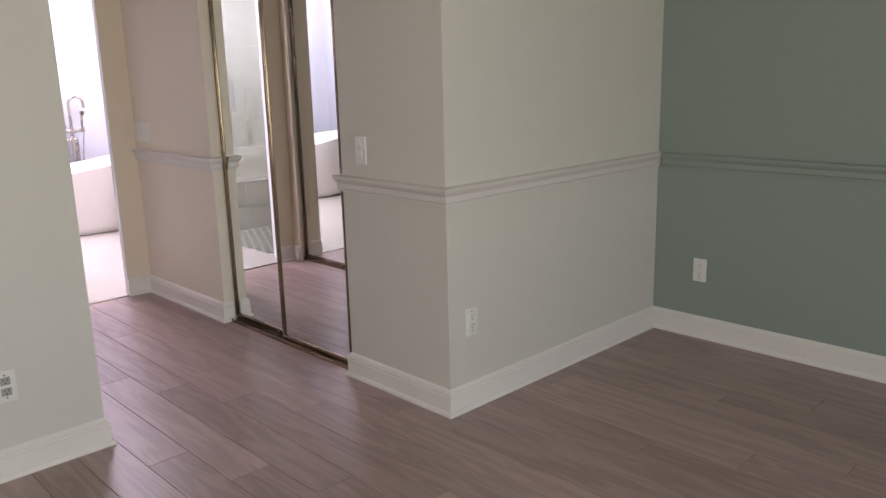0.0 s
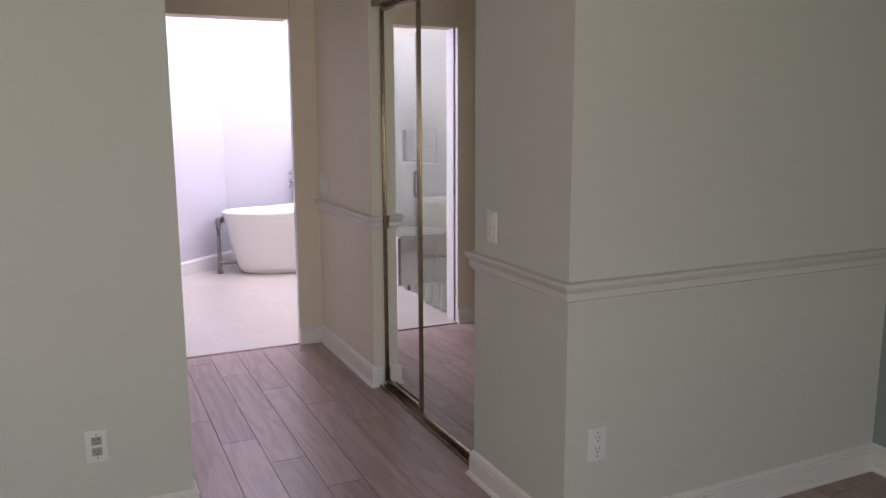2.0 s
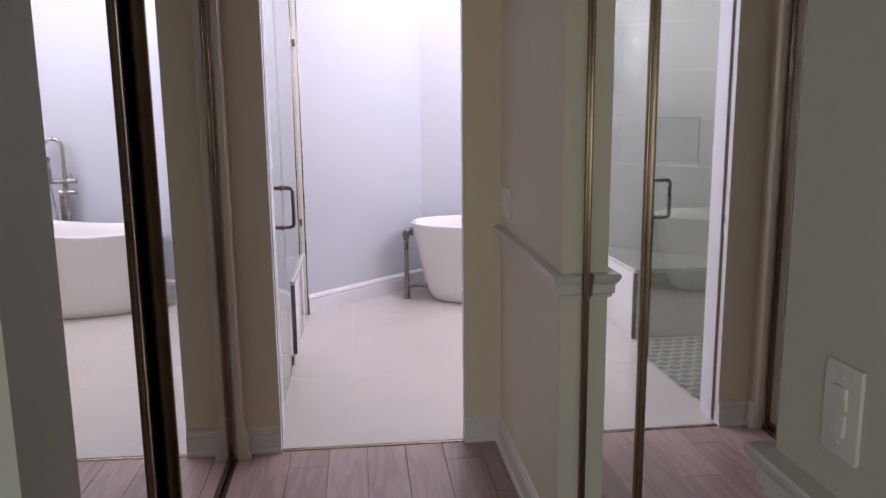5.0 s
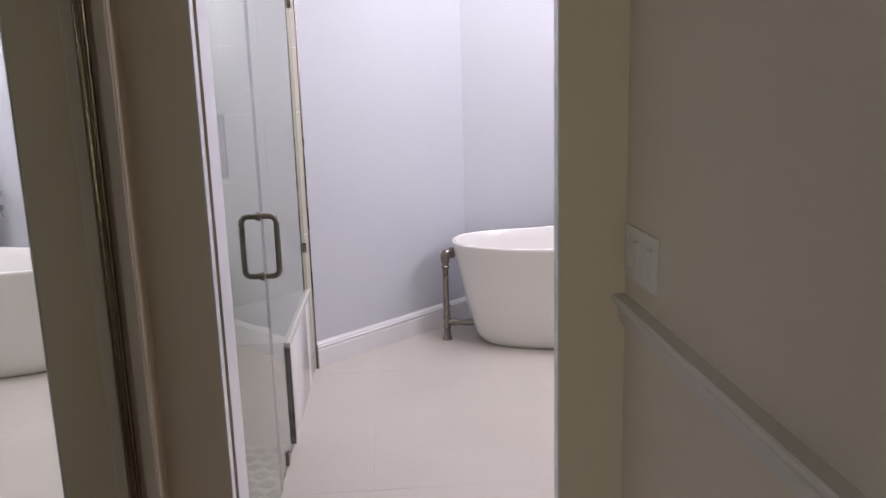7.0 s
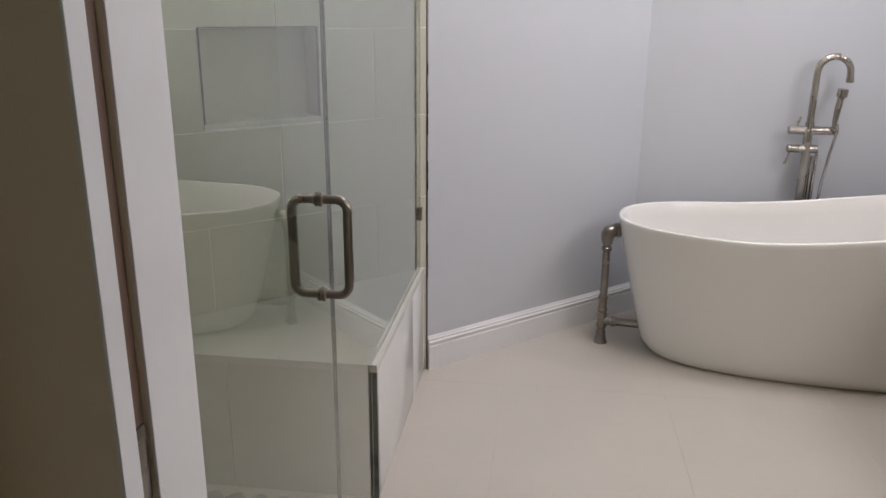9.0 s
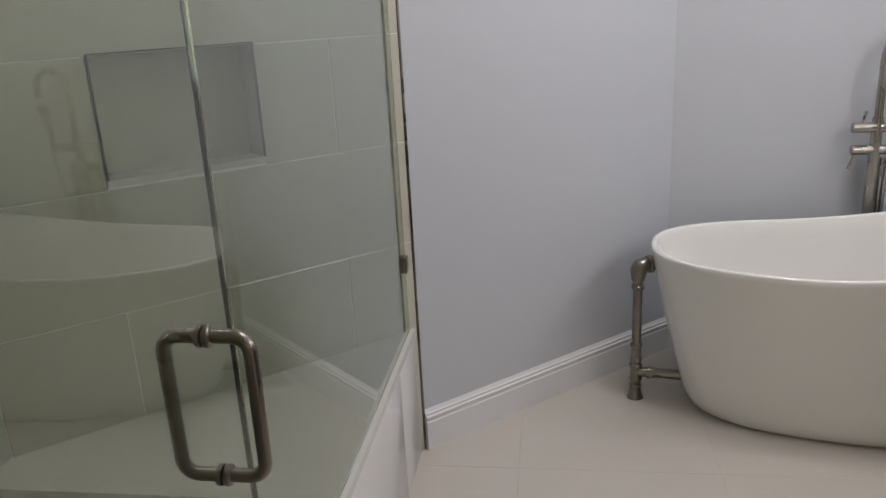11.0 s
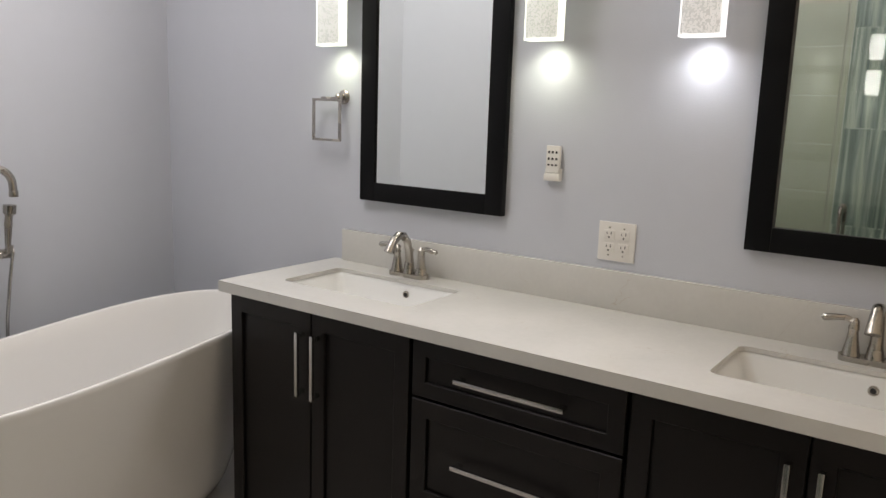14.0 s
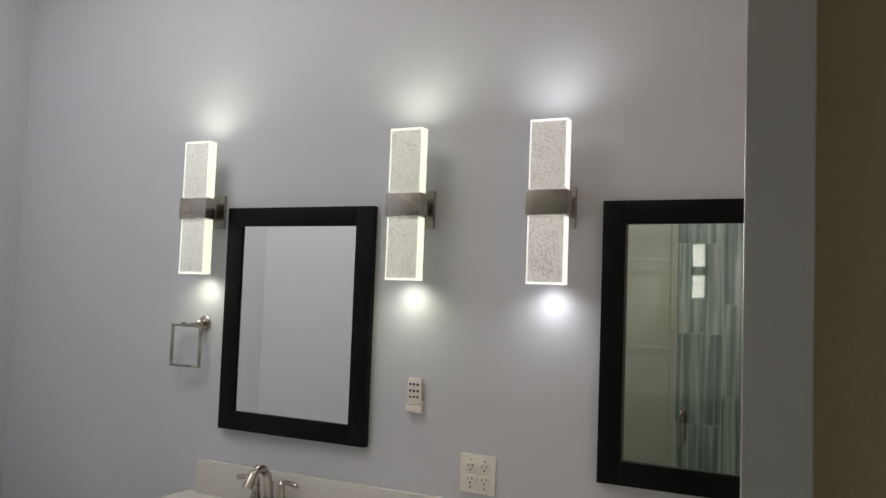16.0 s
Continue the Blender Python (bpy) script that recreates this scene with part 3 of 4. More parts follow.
door_panel = thing("shower_door", (0.585, 3.61, 0.01), "frameless clear glass shower door with a pull handle, barely ajar", "shower door")
part("glass_pane", boxes((0.580, 0.590, 3.60, 4.350, 0.012, 2.09), bevel=0.0008), GLASS, door_panel, smooth=False)
for z in (0.30, 1.80):
    part("hinge", boxes((0.566, 0.604, 3.582, 3.642, z - 0.045, z + 0.045), bevel=0.003), DARK_NICKEL, door_panel, "dark nickel glass hinge")
HY, HZ0, HZ1 = 4.268, 0.822, 1.022
handle = part("handle", bmesh.new(), DARK_NICKEL, door_panel, "brushed nickel back-to-back pull handle")
for s in (-1, 1):
    r = 0.022
    x0, x1 = 0.585 + s * 0.005, 0.585 + s * 0.061
    pts = [(x0, HY, HZ1), (x1 - s * r, HY, HZ1)] + arc((x1 - s * r, HY, HZ1 - r), r, 80, 0, 5, (s, 0, 0), (0, 0, 1)) + arc((x1 - s * r, HY, HZ0 + r), r, 0, -80, 5, (s, 0, 0), (0, 0, 1)) + [(x1 - s * r, HY, HZ0), (x0, HY, HZ0)]
    part("pull_bar", tube(pts, 0.0095, 16), DARK_NICKEL, handle)
    for z in (HZ0, HZ1):
        part("washer", lathe((x0 - s * 0.0002, HY, z), [(0.0145, 0), (0.0155, s * 0.003), (0.0145, s * 0.007), (0.011, s * 0.009)], 18, "x"), DARK_NICKEL, handle)
door_panel.matrix_basis = door_panel.matrix_basis @ pose(0, 0, 0, 0, 0, -0.8)
fixed = thing("shower_screen", (0.585, 4.9, 0.0), "fixed clear glass shower screen notched over the bench", "shower screen")
_poly = [(4.358, 0.003), (4.742, 0.003), (4.742, 0.437), (5.612, 0.437), (5.612, 2.09), (4.358, 2.09)]
_bm = prism(_poly, 0.580, 0.590)
for v in _bm.verts:
    v.co = Vector((v.co.z, v.co.x, v.co.y))
bmesh.ops.recalc_face_normals(_bm, faces=_bm.faces)
part("glass_pane", _bm, GLASS, fixed, smooth=False)
for y, z in ((5.598, 0.655), (5.598, 1.83)):
    part("wall_clip", boxes((0.571, 0.599, y - 0.014, y + 0.018, z - 0.024, z + 0.024), bevel=0.002), DARK_NICKEL, fixed, "dark nickel wall clip")
part("floor_clip", boxes((0.573, 0.597, 4.55, 4.59, 0.0, 0.05), bevel=0.002), DARK_NICKEL, fixed, "dark nickel floor clip")

shower_head = thing("wall_shower", (-0.235, 3.92, 1.80), "brushed nickel shower head on a short arm from striped tile", "shower head")
part("flange", lathe((-0.236, 3.92, 1.86), [(0.03, 0), (0.03, 0.006), (0.012, 0.012)], 20, "x"), NICKEL, shower_head)
part("arm", tube([(-0.23, 3.92, 1.86), (-0.16, 3.92, 1.87), (-0.10, 3.92, 1.85), (-0.07, 3.92, 1.82)], 0.010), NICKEL, shower_head)
part("head", lathe((-0.055, 3.92, 1.785), [(0.055, 0), (0.058, 0.006), (0.045, 0.018), (0.014, 0.04), (0.012, 0.05)], 24, "z"), NICKEL, shower_head)

# ---- bathtub ----
TU = Vector((math.cos(radians(-8)), math.sin(radians(-8)), 0))
TV = Vector((-TU.y, TU.x, 0))
TUB_LOW, TUB_LEN, TUB_W = Vector((1.365, 6.045, 0)), 1.66, 0.352


def tub_rim(s):
    q = min(1, max(0, (s - 0.4) / 1.2))
    return 0.58 + 0.124 * q * q * (3 - 2 * q)


def tub_ring(bm, s0, s1, w, height, n=72, power=2.5):
    """One closed ring of the tub between s0 and s1 along its axis, half-width w; height: of s."""
    ring, a, c = [], (s1 - s0) / 2, (s0 + s1) / 2
    for k in range(n):
        th = 2 * math.pi * k / n
        cs, sn = math.cos(th), math.sin(th)
        u = c + a * math.copysign(abs(cs) ** (2 / power), cs)
        v = w * math.copysign(abs(sn) ** (2 / power), sn)
        p = TUB_LOW + TU * u + TV * v
        ring.append(bm.verts.new((p.x, p.y, height(u))))
    return ring


def build_tub():
    bm = bmesh.new()
    L, rings = TUB_LEN, []
    for q in (0.0, 0.012, 0.04, 0.10, 0.2, 0.35, 0.5, 0.65, 0.8, 0.9, 0.97):
        foot = 0.025 * (1 - min(1, q / 0.10)) ** 2
        e = q ** 0.85
        rings.append(tub_ring(bm, 0.145 * (1 - e) + foot, L - 0.265 * (1 - e) - foot, 0.262 + (TUB_W - 0.262) * e - foot, lambda u, q=q: max(0.001, q * (tub_rim(u) - 0.006))))
    for d, dz in ((0.0, -0.006), (0.003, -0.001), (0.009, 0.0), (0.016, -0.001), (0.020, -0.007)):
        rings.append(tub_ring(bm, d, L - d, TUB_W - d, lambda u, dz=dz: tub_rim(u) + dz))
    for q in (0.9, 0.75, 0.6, 0.45, 0.3, 0.18, 0.08, 0.02, 0.0):
        e = q ** 0.7
        rings.append(tub_ring(bm, 0.022 + 0.19 * (1 - e), L - 0.022 - 0.42 * (1 - e), 0.205 + (TUB_W - 0.022 - 0.205) * e, lambda u, q=q: 0.13 + q * (tub_rim(u) - 0.145)))
    n = len(rings[0])
    for a, b in zip(rings, rings[1:]):
        for k in range(n):
            bm.faces.new((a[k], a[(k + 1) % n], b[(k + 1) % n], b[k]))
    bm.faces.new(rings[0][::-1]), bm.faces.new(rings[-1])
    bmesh.ops.recalc_face_normals(bm, faces=bm.faces)
    for f in bm.faces:
        f.smooth = len(f.verts) < 5
    return bm


tub = thing("bathtub", (TUB_LOW + TU * 0.8)[:], "white acrylic freestanding slipper bathtub with one raised end", "bathtub")
part("tub_shell", build_tub(), ACRYLIC, tub, smooth=False)
_d = TUB_LOW + TU * 0.33
part("drain", lathe((_d.x, _d.y, 0.131), [(0.034, 0), (0.034, 0.003), (0.028, 0.006), (0.005, 0.008)], 24), CHROME, tub)

PX, PY = 1.322, 6.015
waste = thing("tub_waste_pipe", (PX, PY, 0), "exposed brushed nickel waste and overflow pipe at the tub's low end", "waste pipe")
part("floor_flange", lathe((PX, PY, 0), [(0.029, 0), (0.029, 0.006), (0.025, 0.012), (0.019, 0.04), (0.021, 0.044), (0.021, 0.052)], 22), DARK_NICKEL, waste)
part("riser", lathe((PX, PY, 0.05), [(0.0165, 0), (0.0165, 0.38)], 18), DARK_NICKEL, waste)
part("coupling", lathe((PX, PY, 0.145), [(0.0185, 0), (0.021, 0.003), (0.021, 0.012), (0.0175, 0.016), (0.0175, 0.055), (0.021, 0.058), (0.021, 0.066), (0.0185, 0.07)], 20), DARK_NICKEL, waste)
part("coupling", lathe((PX, PY, 0.418), [(0.0185, 0), (0.022, 0.003), (0.022, 0.014), (0.018, 0.018), (0.018, 0.03), (0.0225, 0.033), (0.0225, 0.042)], 20), DARK_NICKEL, waste)
part("tee", lathe((PX, PY, 0.07), [(0.019, 0), (0.0225, 0.004), (0.0225, 0.012), (0.019, 0.016), (0.019, 0.05), (0.0225, 0.054), (0.0225, 0.062), (0.019, 0.066)], 20), DARK_NICKEL, waste)
part("elbow", tube([(PX, PY, 0.452), (PX, PY, 0.472), (PX + 0.001, PY, 0.488), (PX + 0.007, PY + 0.004, 0.499), (PX + 0.020, PY + 0.010, 0.503), (PX + 0.034, PY + 0.016, 0.503)], [0.0225, 0.0265, 0.029, 0.029, 0.026, 0.024], 20), DARK_NICKEL, waste)
part("overflow_plate", tube([(PX + 0.030, PY + 0.014, 0.503), (PX + 0.034, PY + 0.016, 0.503), (PX + 0.044, PY + 0.021, 0.503)], [0.028, 0.031, 0.031], 22), DARK_NICKEL, waste)
part("branch", tube([(PX, PY, 0.102), (PX + 0.038, PY - 0.005, 0.102), (PX + 0.039, PY - 0.005, 0.102), (PX + 0.052, PY - 0.007, 0.102), (PX + 0.053, PY - 0.007, 0.102), (PX + 0.066, PY - 0.009, 0.102), (PX + 0.067, PY - 0.009, 0.102), (PX + 0.19, PY - 0.026, 0.100)], [0.0175, 0.0175, 0.023, 0.023, 0.0195, 0.0195, 0.0175, 0.0175], 18), DARK_NICKEL, waste)

FX, FY = 2.185, 6.39
filler = thing("tub_filler", (FX, FY, 0), "brushed nickel floor-mounted tub filler with hand shower behind the bathtub", "bathtub faucet")
part("floor_flange", lathe((FX, FY, 0), [(0.04, 0), (0.04, 0.008), (0.02, 0.014)], 24), NICKEL, filler)
part("column", lathe((FX, FY, 0.008), [(0.019, 0), (0.019, 0.92)], 20), NICKEL, filler)
part("supply_riser", lathe((FX + 0.034, FY + 0.01, 0.0), [(0.009, 0), (0.009, 0.78)], 14), NICKEL, filler)
_R = 0.068
part("spout", tube([(FX, FY, 0.91), (FX, FY, 1.0), (FX, FY, 1.14)] + arc((FX + _R, FY, 1.14), _R, 172, 14, 12, (1, 0, 0), (0, 0, 1)) + [(FX + 2 * _R + 0.001, FY, 1.118)], 0.0145, 16), NICKEL, filler)
part("spout_tip", lathe((FX + 2 * _R + 0.001, FY, 1.10), [(0.0155, 0), (0.0165, 0.004), (0.0165, 0.02), (0.0145, 0.022)], 16), NICKEL, filler)
part("mixer_body", tube([(FX - 0.085, FY, 0.893), (FX - 0.083, FY, 0.893), (FX + 0.118, FY, 0.893), (FX + 0.12, FY, 0.893)], [0.014, 0.0185, 0.0185, 0.015], 20), NICKEL, filler)
part("mixer_lever", tube([(FX - 0.052, FY, 0.905), (FX - 0.048, FY, 0.93), (FX - 0.04, FY, 0.952)], [0.005, 0.0045, 0.0055], 10), NICKEL, filler)
part("diverter_body", tube([(FX - 0.082, FY, 0.812), (FX - 0.08, FY, 0.812), (FX + 0.045, FY, 0.812)], [0.013, 0.0175, 0.0175], 20), NICKEL, filler)
part("diverter_lever", tube([(FX - 0.068, FY, 0.80), (FX - 0.074, FY, 0.775), (FX - 0.085, FY, 0.742)], [0.005, 0.0045, 0.0055], 10), NICKEL, filler)
part("cradle", tube([(FX + 0.090, FY, 0.893), (FX + 0.102, FY - 0.02, 0.90), (FX + 0.104, FY - 0.026, 0.925)], 0.008, 12), NICKEL, filler)
part("hand_shower", tube([(FX + 0.092, FY - 0.026, 0.90), (FX + 0.093, FY - 0.026, 0.94), (FX + 0.098, FY - 0.026, 1.0), (FX + 0.102, FY - 0.026, 1.035), (FX + 0.104, FY - 0.028, 1.045), (FX + 0.106, FY - 0.03, 1.075)], [0.009, 0.011, 0.014, 0.013, 0.022, 0.022], 16), NICKEL, filler)
part("hose", tube([(FX + 0.108, FY - 0.026, 0.90), (FX + 0.09, FY - 0.03, 0.80), (FX + 0.072, FY - 0.03, 0.66), (FX + 0.066, FY - 0.02, 0.5), (FX + 0.075, FY - 0.01, 0.35), (FX + 0.07, FY, 0.3), (FX + 0.045, FY, 0.45), (FX + 0.047, FY, 0.80)], 0.0062, 10), CHROME, filler)

# ---- vanity ----
VX, V0, V1, CT, TOE, SLAB = 2.55, 3.31, 5.475, 0.893, 0.066, 0.880
vanity = thing("vanity_cabinet", (2.8, (V0 + V1) / 2, 0), "espresso black double vanity cabinet with shaker doors and drawers", "vanity cabinet")
_carc = bmesh.new()
box(_carc, VX + 0.022, XV, V0, V0 + 0.018, TOE, 0.856)
box(_carc, VX + 0.022, XV, V1 - 0.018, V1, TOE, 0.856)
box(_carc, VX + 0.022, XV, V0 + 0.018, V1 - 0.018, TOE, TOE + 0.018)
box(_carc, XV - 0.01, XV, V0 + 0.018, V1 - 0.018, TOE + 0.018, 0.856)
box(_carc, VX + 0.022, VX + 0.04, V0 + 0.018, V1 - 0.018, 0.80, 0.856)
for y in (4.075, 4.705):
    box(_carc, VX + 0.022, XV - 0.01, y, y + 0.012, TOE + 0.018, 0.80)
part("body", _carc, ESPRESSO, vanity)
part("toe_kick", boxes((VX + 0.055, XV, V0 + 0.01, V1 - 0.012, 0, TOE)), ESPRESSO, vanity)


def ring_frame(x0, x1, y0, y1, z0, z1, rail, lip=0.0015):
    """A rectangular frame in one piece, with a small chamfer on its front edges; x0 is the front."""
    bm = bmesh.new()

    def loop(x, d):
        return [bm.verts.new((x, y, z)) for y, z in ((y0 + d, z0 + d), (y1 - d, z0 + d), (y1 - d, z1 - d), (y0 + d, z1 - d))]
    loops = [loop(x1, 0), loop(x0 + lip, 0), loop(x0, lip), loop(x0, rail - lip), loop(x0 + lip, rail), loop(x1, rail)]
    for a, b in zip(loops, loops[1:] + loops[:1]):
        for k in range(4):
            bm.faces.new((a[k], a[(k + 1) % 4], b[(k + 1) % 4], b[k]))
    bmesh.ops.recalc_face_normals(bm, faces=bm.faces)
    return bm


def shaker(name, y0, y1, z0, z1, rail=0.052):
    """A shaker front: frame proud of a sunk panel."""
    ob = part(name, ring_frame(VX, VX + 0.02, y0, y1, z0, z1, rail), ESPRESSO, vanity)
    part("panel", boxes((VX + 0.010, VX + 0.018, y0 + rail - 0.001, y1 - rail + 0.001, z0 + rail - 0.001, z1 - rail + 0.001)), ESPRESSO, ob)
    return ob


def bar_pull(parent, p, length, vertical):
    """A square satin bar on two posts; p: the middle of the bar on the front."""
    y, z = p
    h, w = length / 2, 0.006
    bx = VX - 0.034
    bm = boxes((bx, bx + 0.010, y - w, y + w, z - h, z + h) if vertical else (bx, bx + 0.010, y - h, y + h, z - w, z + w), bevel=0.0012)
    for s in (-1, 1):
        o = s * (h - 0.012)
        d = (bx + 0.009, VX, y - 0.006, y + 0.006, z + o - 0.006, z + o + 0.006) if vertical else (bx + 0.009, VX, y + o - 0.008, y + o + 0.008, z - 0.005, z + 0.005)
        box(bm, *d, bevel=0.001)
    part("handle", bm, CHROME, parent, "satin metal bar handle")


for a, b, hy in ((5.097, 5.462, 5.127), (4.716, 5.091, 5.063), (3.693, 4.070, 3.724), (3.322, 3.687, 3.660)):
    bar_pull(shaker("door", a, b, 0.076, 0.846), (hy, 0.685), 0.205, True)
for z0, z1, hz in ((0.686, 0.846, 0.768), (0.362, 0.678, 0.526), (0.076, 0.354, 0.226)):
    bar_pull(shaker("drawer", 4.082, 4.703, z0, z1, 0.044 if z0 > 0.6 else 0.052), (4.385, hz), 0.32, False)

SINKS = ((5.080, "far"), (3.672, "near"))
SX0, SX1, SH = 2.668, 2.948, 0.268
top = thing("countertop", (2.8, (V0 + V1) / 2, 0.85), "cream speckled quartz countertop with two sink cutouts and backsplash", "countertop")


def rounded(x0, x1, y0, y1, r, n=5):
    pts = []
    for cx, cy, a in ((x1 - r, y1 - r, 0), (x0 + r, y1 - r, 90), (x0 + r, y0 + r, 180), (x1 - r, y0 + r, 270)):
        pts += [(cx + r * math.cos(radians(a + 90 * k / n)), cy + r * math.sin(radians(a + 90 * k / n))) for k in range(n + 1)]
    return pts


def slab_with_holes():
    """The slab: strips round the cutouts, whose corners are rounded."""
    bm = bmesh.new()
    x0, x1, y0, y1 = 2.522, XV, 3.285, 5.490
    cuts = sorted((c - SH, c + SH) for c, _ in SINKS)
    ys = [y0, cuts[0][0], cuts[0][1], cuts[1][0], cuts[1][1], y1]
    for a, b in ((ys[0], ys[1]), (ys[2], ys[3]), (ys[4], ys[5])):
        box(bm, x0, x1, a, b, SLAB, CT)
    for a, b in cuts:
        box(bm, x0, SX0, a, b, SLAB, CT)
        box(bm, SX1, x1, a, b, SLAB, CT)
        r = 0.028
        for sx, cx in ((-1, SX0), (1, SX1)):
            for sy, cy in ((-1, a), (1, b)):
                o = (cx - sx * r, cy - sy * r)
                pts = [(cx, cy)] + [(o[0] + sx * r * math.cos(radians(t)), o[1] + sy * r * math.sin(radians(t))) for t in range(0, 91, 15)]
                prism(pts, SLAB, CT, bm)
    bmesh.ops.remove_doubles(bm, verts=bm.verts, dist=0.0001)
    box(bm, x0, x0 + 0.024, y0, y1, 0.857, SLAB)
    box(bm, x0 + 0.024, x1, y1 - 0.024, y1, 0.857, SLAB)
    return bm


part("slab", slab_with_holes(), QUARTZ, top, smooth=False)
part("backsplash", boxes((XV - 0.02, XV, 3.285, 5.440, CT, 1.011), bevel=0.001), QUARTZ, top, "low quartz backsplash")


def sink_thing(cy, label):
    t = thing("sink", (2.81, cy, 0.70), label, "undermount sink", "sinks of the vanity")
    bm, rings = bmesh.new(), []
    for d, z in ((0.022, 0.879), (0.004, 0.879), (0.001, 0.877), (-0.003, 0.866), (-0.016, 0.815), (-0.04, 0.768), (-0.07, 0.744), (-0.10, 0.733), (-0.115, 0.730)):
        dx = d if d > 0 else d * 0.9
        rings.append([bm.verts.new((x, y, z)) for x, y in rounded(SX0 - dx, SX1 + dx, cy - SH - d * 1.5, cy + SH + d * 1.5, 0.013 if d < -0.1 else 0.03 + max(0, d))])
    for a, b in zip(rings, rings[1:]):
        for k in range(len(a)):
            bm.faces.new((a[k], a[(k + 1) % len(a)], b[(k + 1) % len(a)], b[k]))
    bm.faces.new(rings[-1])
    bmesh.ops.recalc_face_normals(bm, faces=bm.faces)
    for f in bm.faces:
        f.normal_flip()
    part("basin", bm, PORCELAIN, t)
    part("drain", lathe((2.81, cy, 0.7285), [(0.026, 0), (0.026, 0.002), (0.020, 0.004), (0.006, 0.005)], 20), NICKEL, t)
    part("overflow_ring", lathe((2.944, cy - 0.045, 0.846), [(0.0125, 0), (0.0125, -0.006), (0.009, -0.0075), (0.0075, -0.004)], 18, "x"), NICKEL, t)
    part("overflow_hole", lathe((2.940, cy - 0.045, 0.846), [(0.0072, 0), (0.0072, -0.0042)], 14, "x"), HOLE, t)


sink_thing(SINKS[0][0], "white porcelain undermount sink nearer the bathtub")
sink_thing(SINKS[1][0], "white porcelain undermount sink nearer the doorway")


def faucet(at_y, label):
    x = 3.005
    t = thing("faucet", (x, at_y, CT), label, "bathroom faucet", "faucets of the vanity")
    bm = prism(rounded(x - 0.026, x + 0.026, at_y - 0.080, at_y + 0.080, 0.025), CT, CT + 0.014)
    part("base", bm, NICKEL, t)
    arch = [(x, at_y, CT + 0.012), (x + 0.002, at_y, CT + 0.05), (x - 0.002, at_y, CT + 0.09), (x - 0.012, at_y, CT + 0.122), (x - 0.034, at_y, CT + 0.146), (x - 0.060, at_y, CT + 0.150), (x - 0.086, at_y, CT + 0.136), (x - 0.104, at_y, CT + 0.110), (x - 0.110, at_y, CT + 0.098)]
    part("spout", tube(arch, [0.022, 0.016, 0.0145, 0.014, 0.014, 0.014, 0.0145, 0.0165, 0.0185], 18), NICKEL, t)
    part("lift_rod", tube([(x + 0.018, at_y, CT + 0.01), (x + 0.022, at_y, CT + 0.085), (x + 0.022, at_y, CT + 0.087), (x + 0.023, at_y, CT + 0.095)], [0.002, 0.002, 0.0045, 0.0045], 8), NICKEL, t)
    for s in (-1, 1):
        hy = at_y + s * 0.052
        h = part("handle", lathe((x, hy, CT + 0.012), [(0.0225, 0), (0.020, 0.012), (0.0145, 0.040), (0.0115, 0.062), (0.013, 0.066), (0.013, 0.071), (0.0115, 0.082), (0.0135, 0.088), (0.006, 0.096)], 18), NICKEL, t)
        part("lever", tube([(x, hy, CT + 0.098), (x - 0.002, hy + s * 0.02, CT + 0.105), (x - 0.006, hy + s * 0.045, CT + 0.103), (x - 0.010, hy + s * 0.068, CT + 0.100), (x - 0.011, hy + s * 0.074, CT + 0.100)], [0.0085, 0.0075, 0.0085, 0.009, 0.004], 12), NICKEL, h)


faucet(5.075, "brushed nickel two-handle arched faucet nearer the bathtub")
faucet(3.640, "brushed nickel two-handle arched faucet nearer the doorway")


def wall_mirror(y0, y1, z0, z1, turn, label):
    t = thing("wall_mirror", (XV, (y0 + y1) / 2, z0), label, "framed mirror", "mirrors over the vanity")
    w, d = 0.066, 0.026
    for dims in ((y0, y0 + w, z0, z1), (y1 - w, y1, z0, z1), (y0 + w, y1 - w, z0, z0 + w), (y0 + w, y1 - w, z1 - w, z1)):
        part("frame_rail" if dims[1] - dims[0] > 0.1 else "frame_stile", boxes((XV - d, XV - 0.001, *dims), bevel=0.0015), BLACK, t)
    bm = boxes((-0.002, 0.002, -(y1 - y0) / 2 + w - 0.001, (y1 - y0) / 2 - w + 0.001, z0 + w, z1 - w))
    bmesh.ops.transform(bm, matrix=pose(XV - 0.0155, (y0 + y1) / 2, 0, 0, 0, turn), verts=bm.verts)
    part("mirror_pane", bm, MIRROR, t, smooth=False)


wall_mirror(4.742, 5.349, 1.133, 1.919, TURN_A, "black wood-framed rectangular mirror over the sink nearer the bathtub")
wall_mirror(3.372, 3.983, 1.126, 1.922, TURN_B, "black wood-framed rectangular mirror over the sink nearer the doorway")


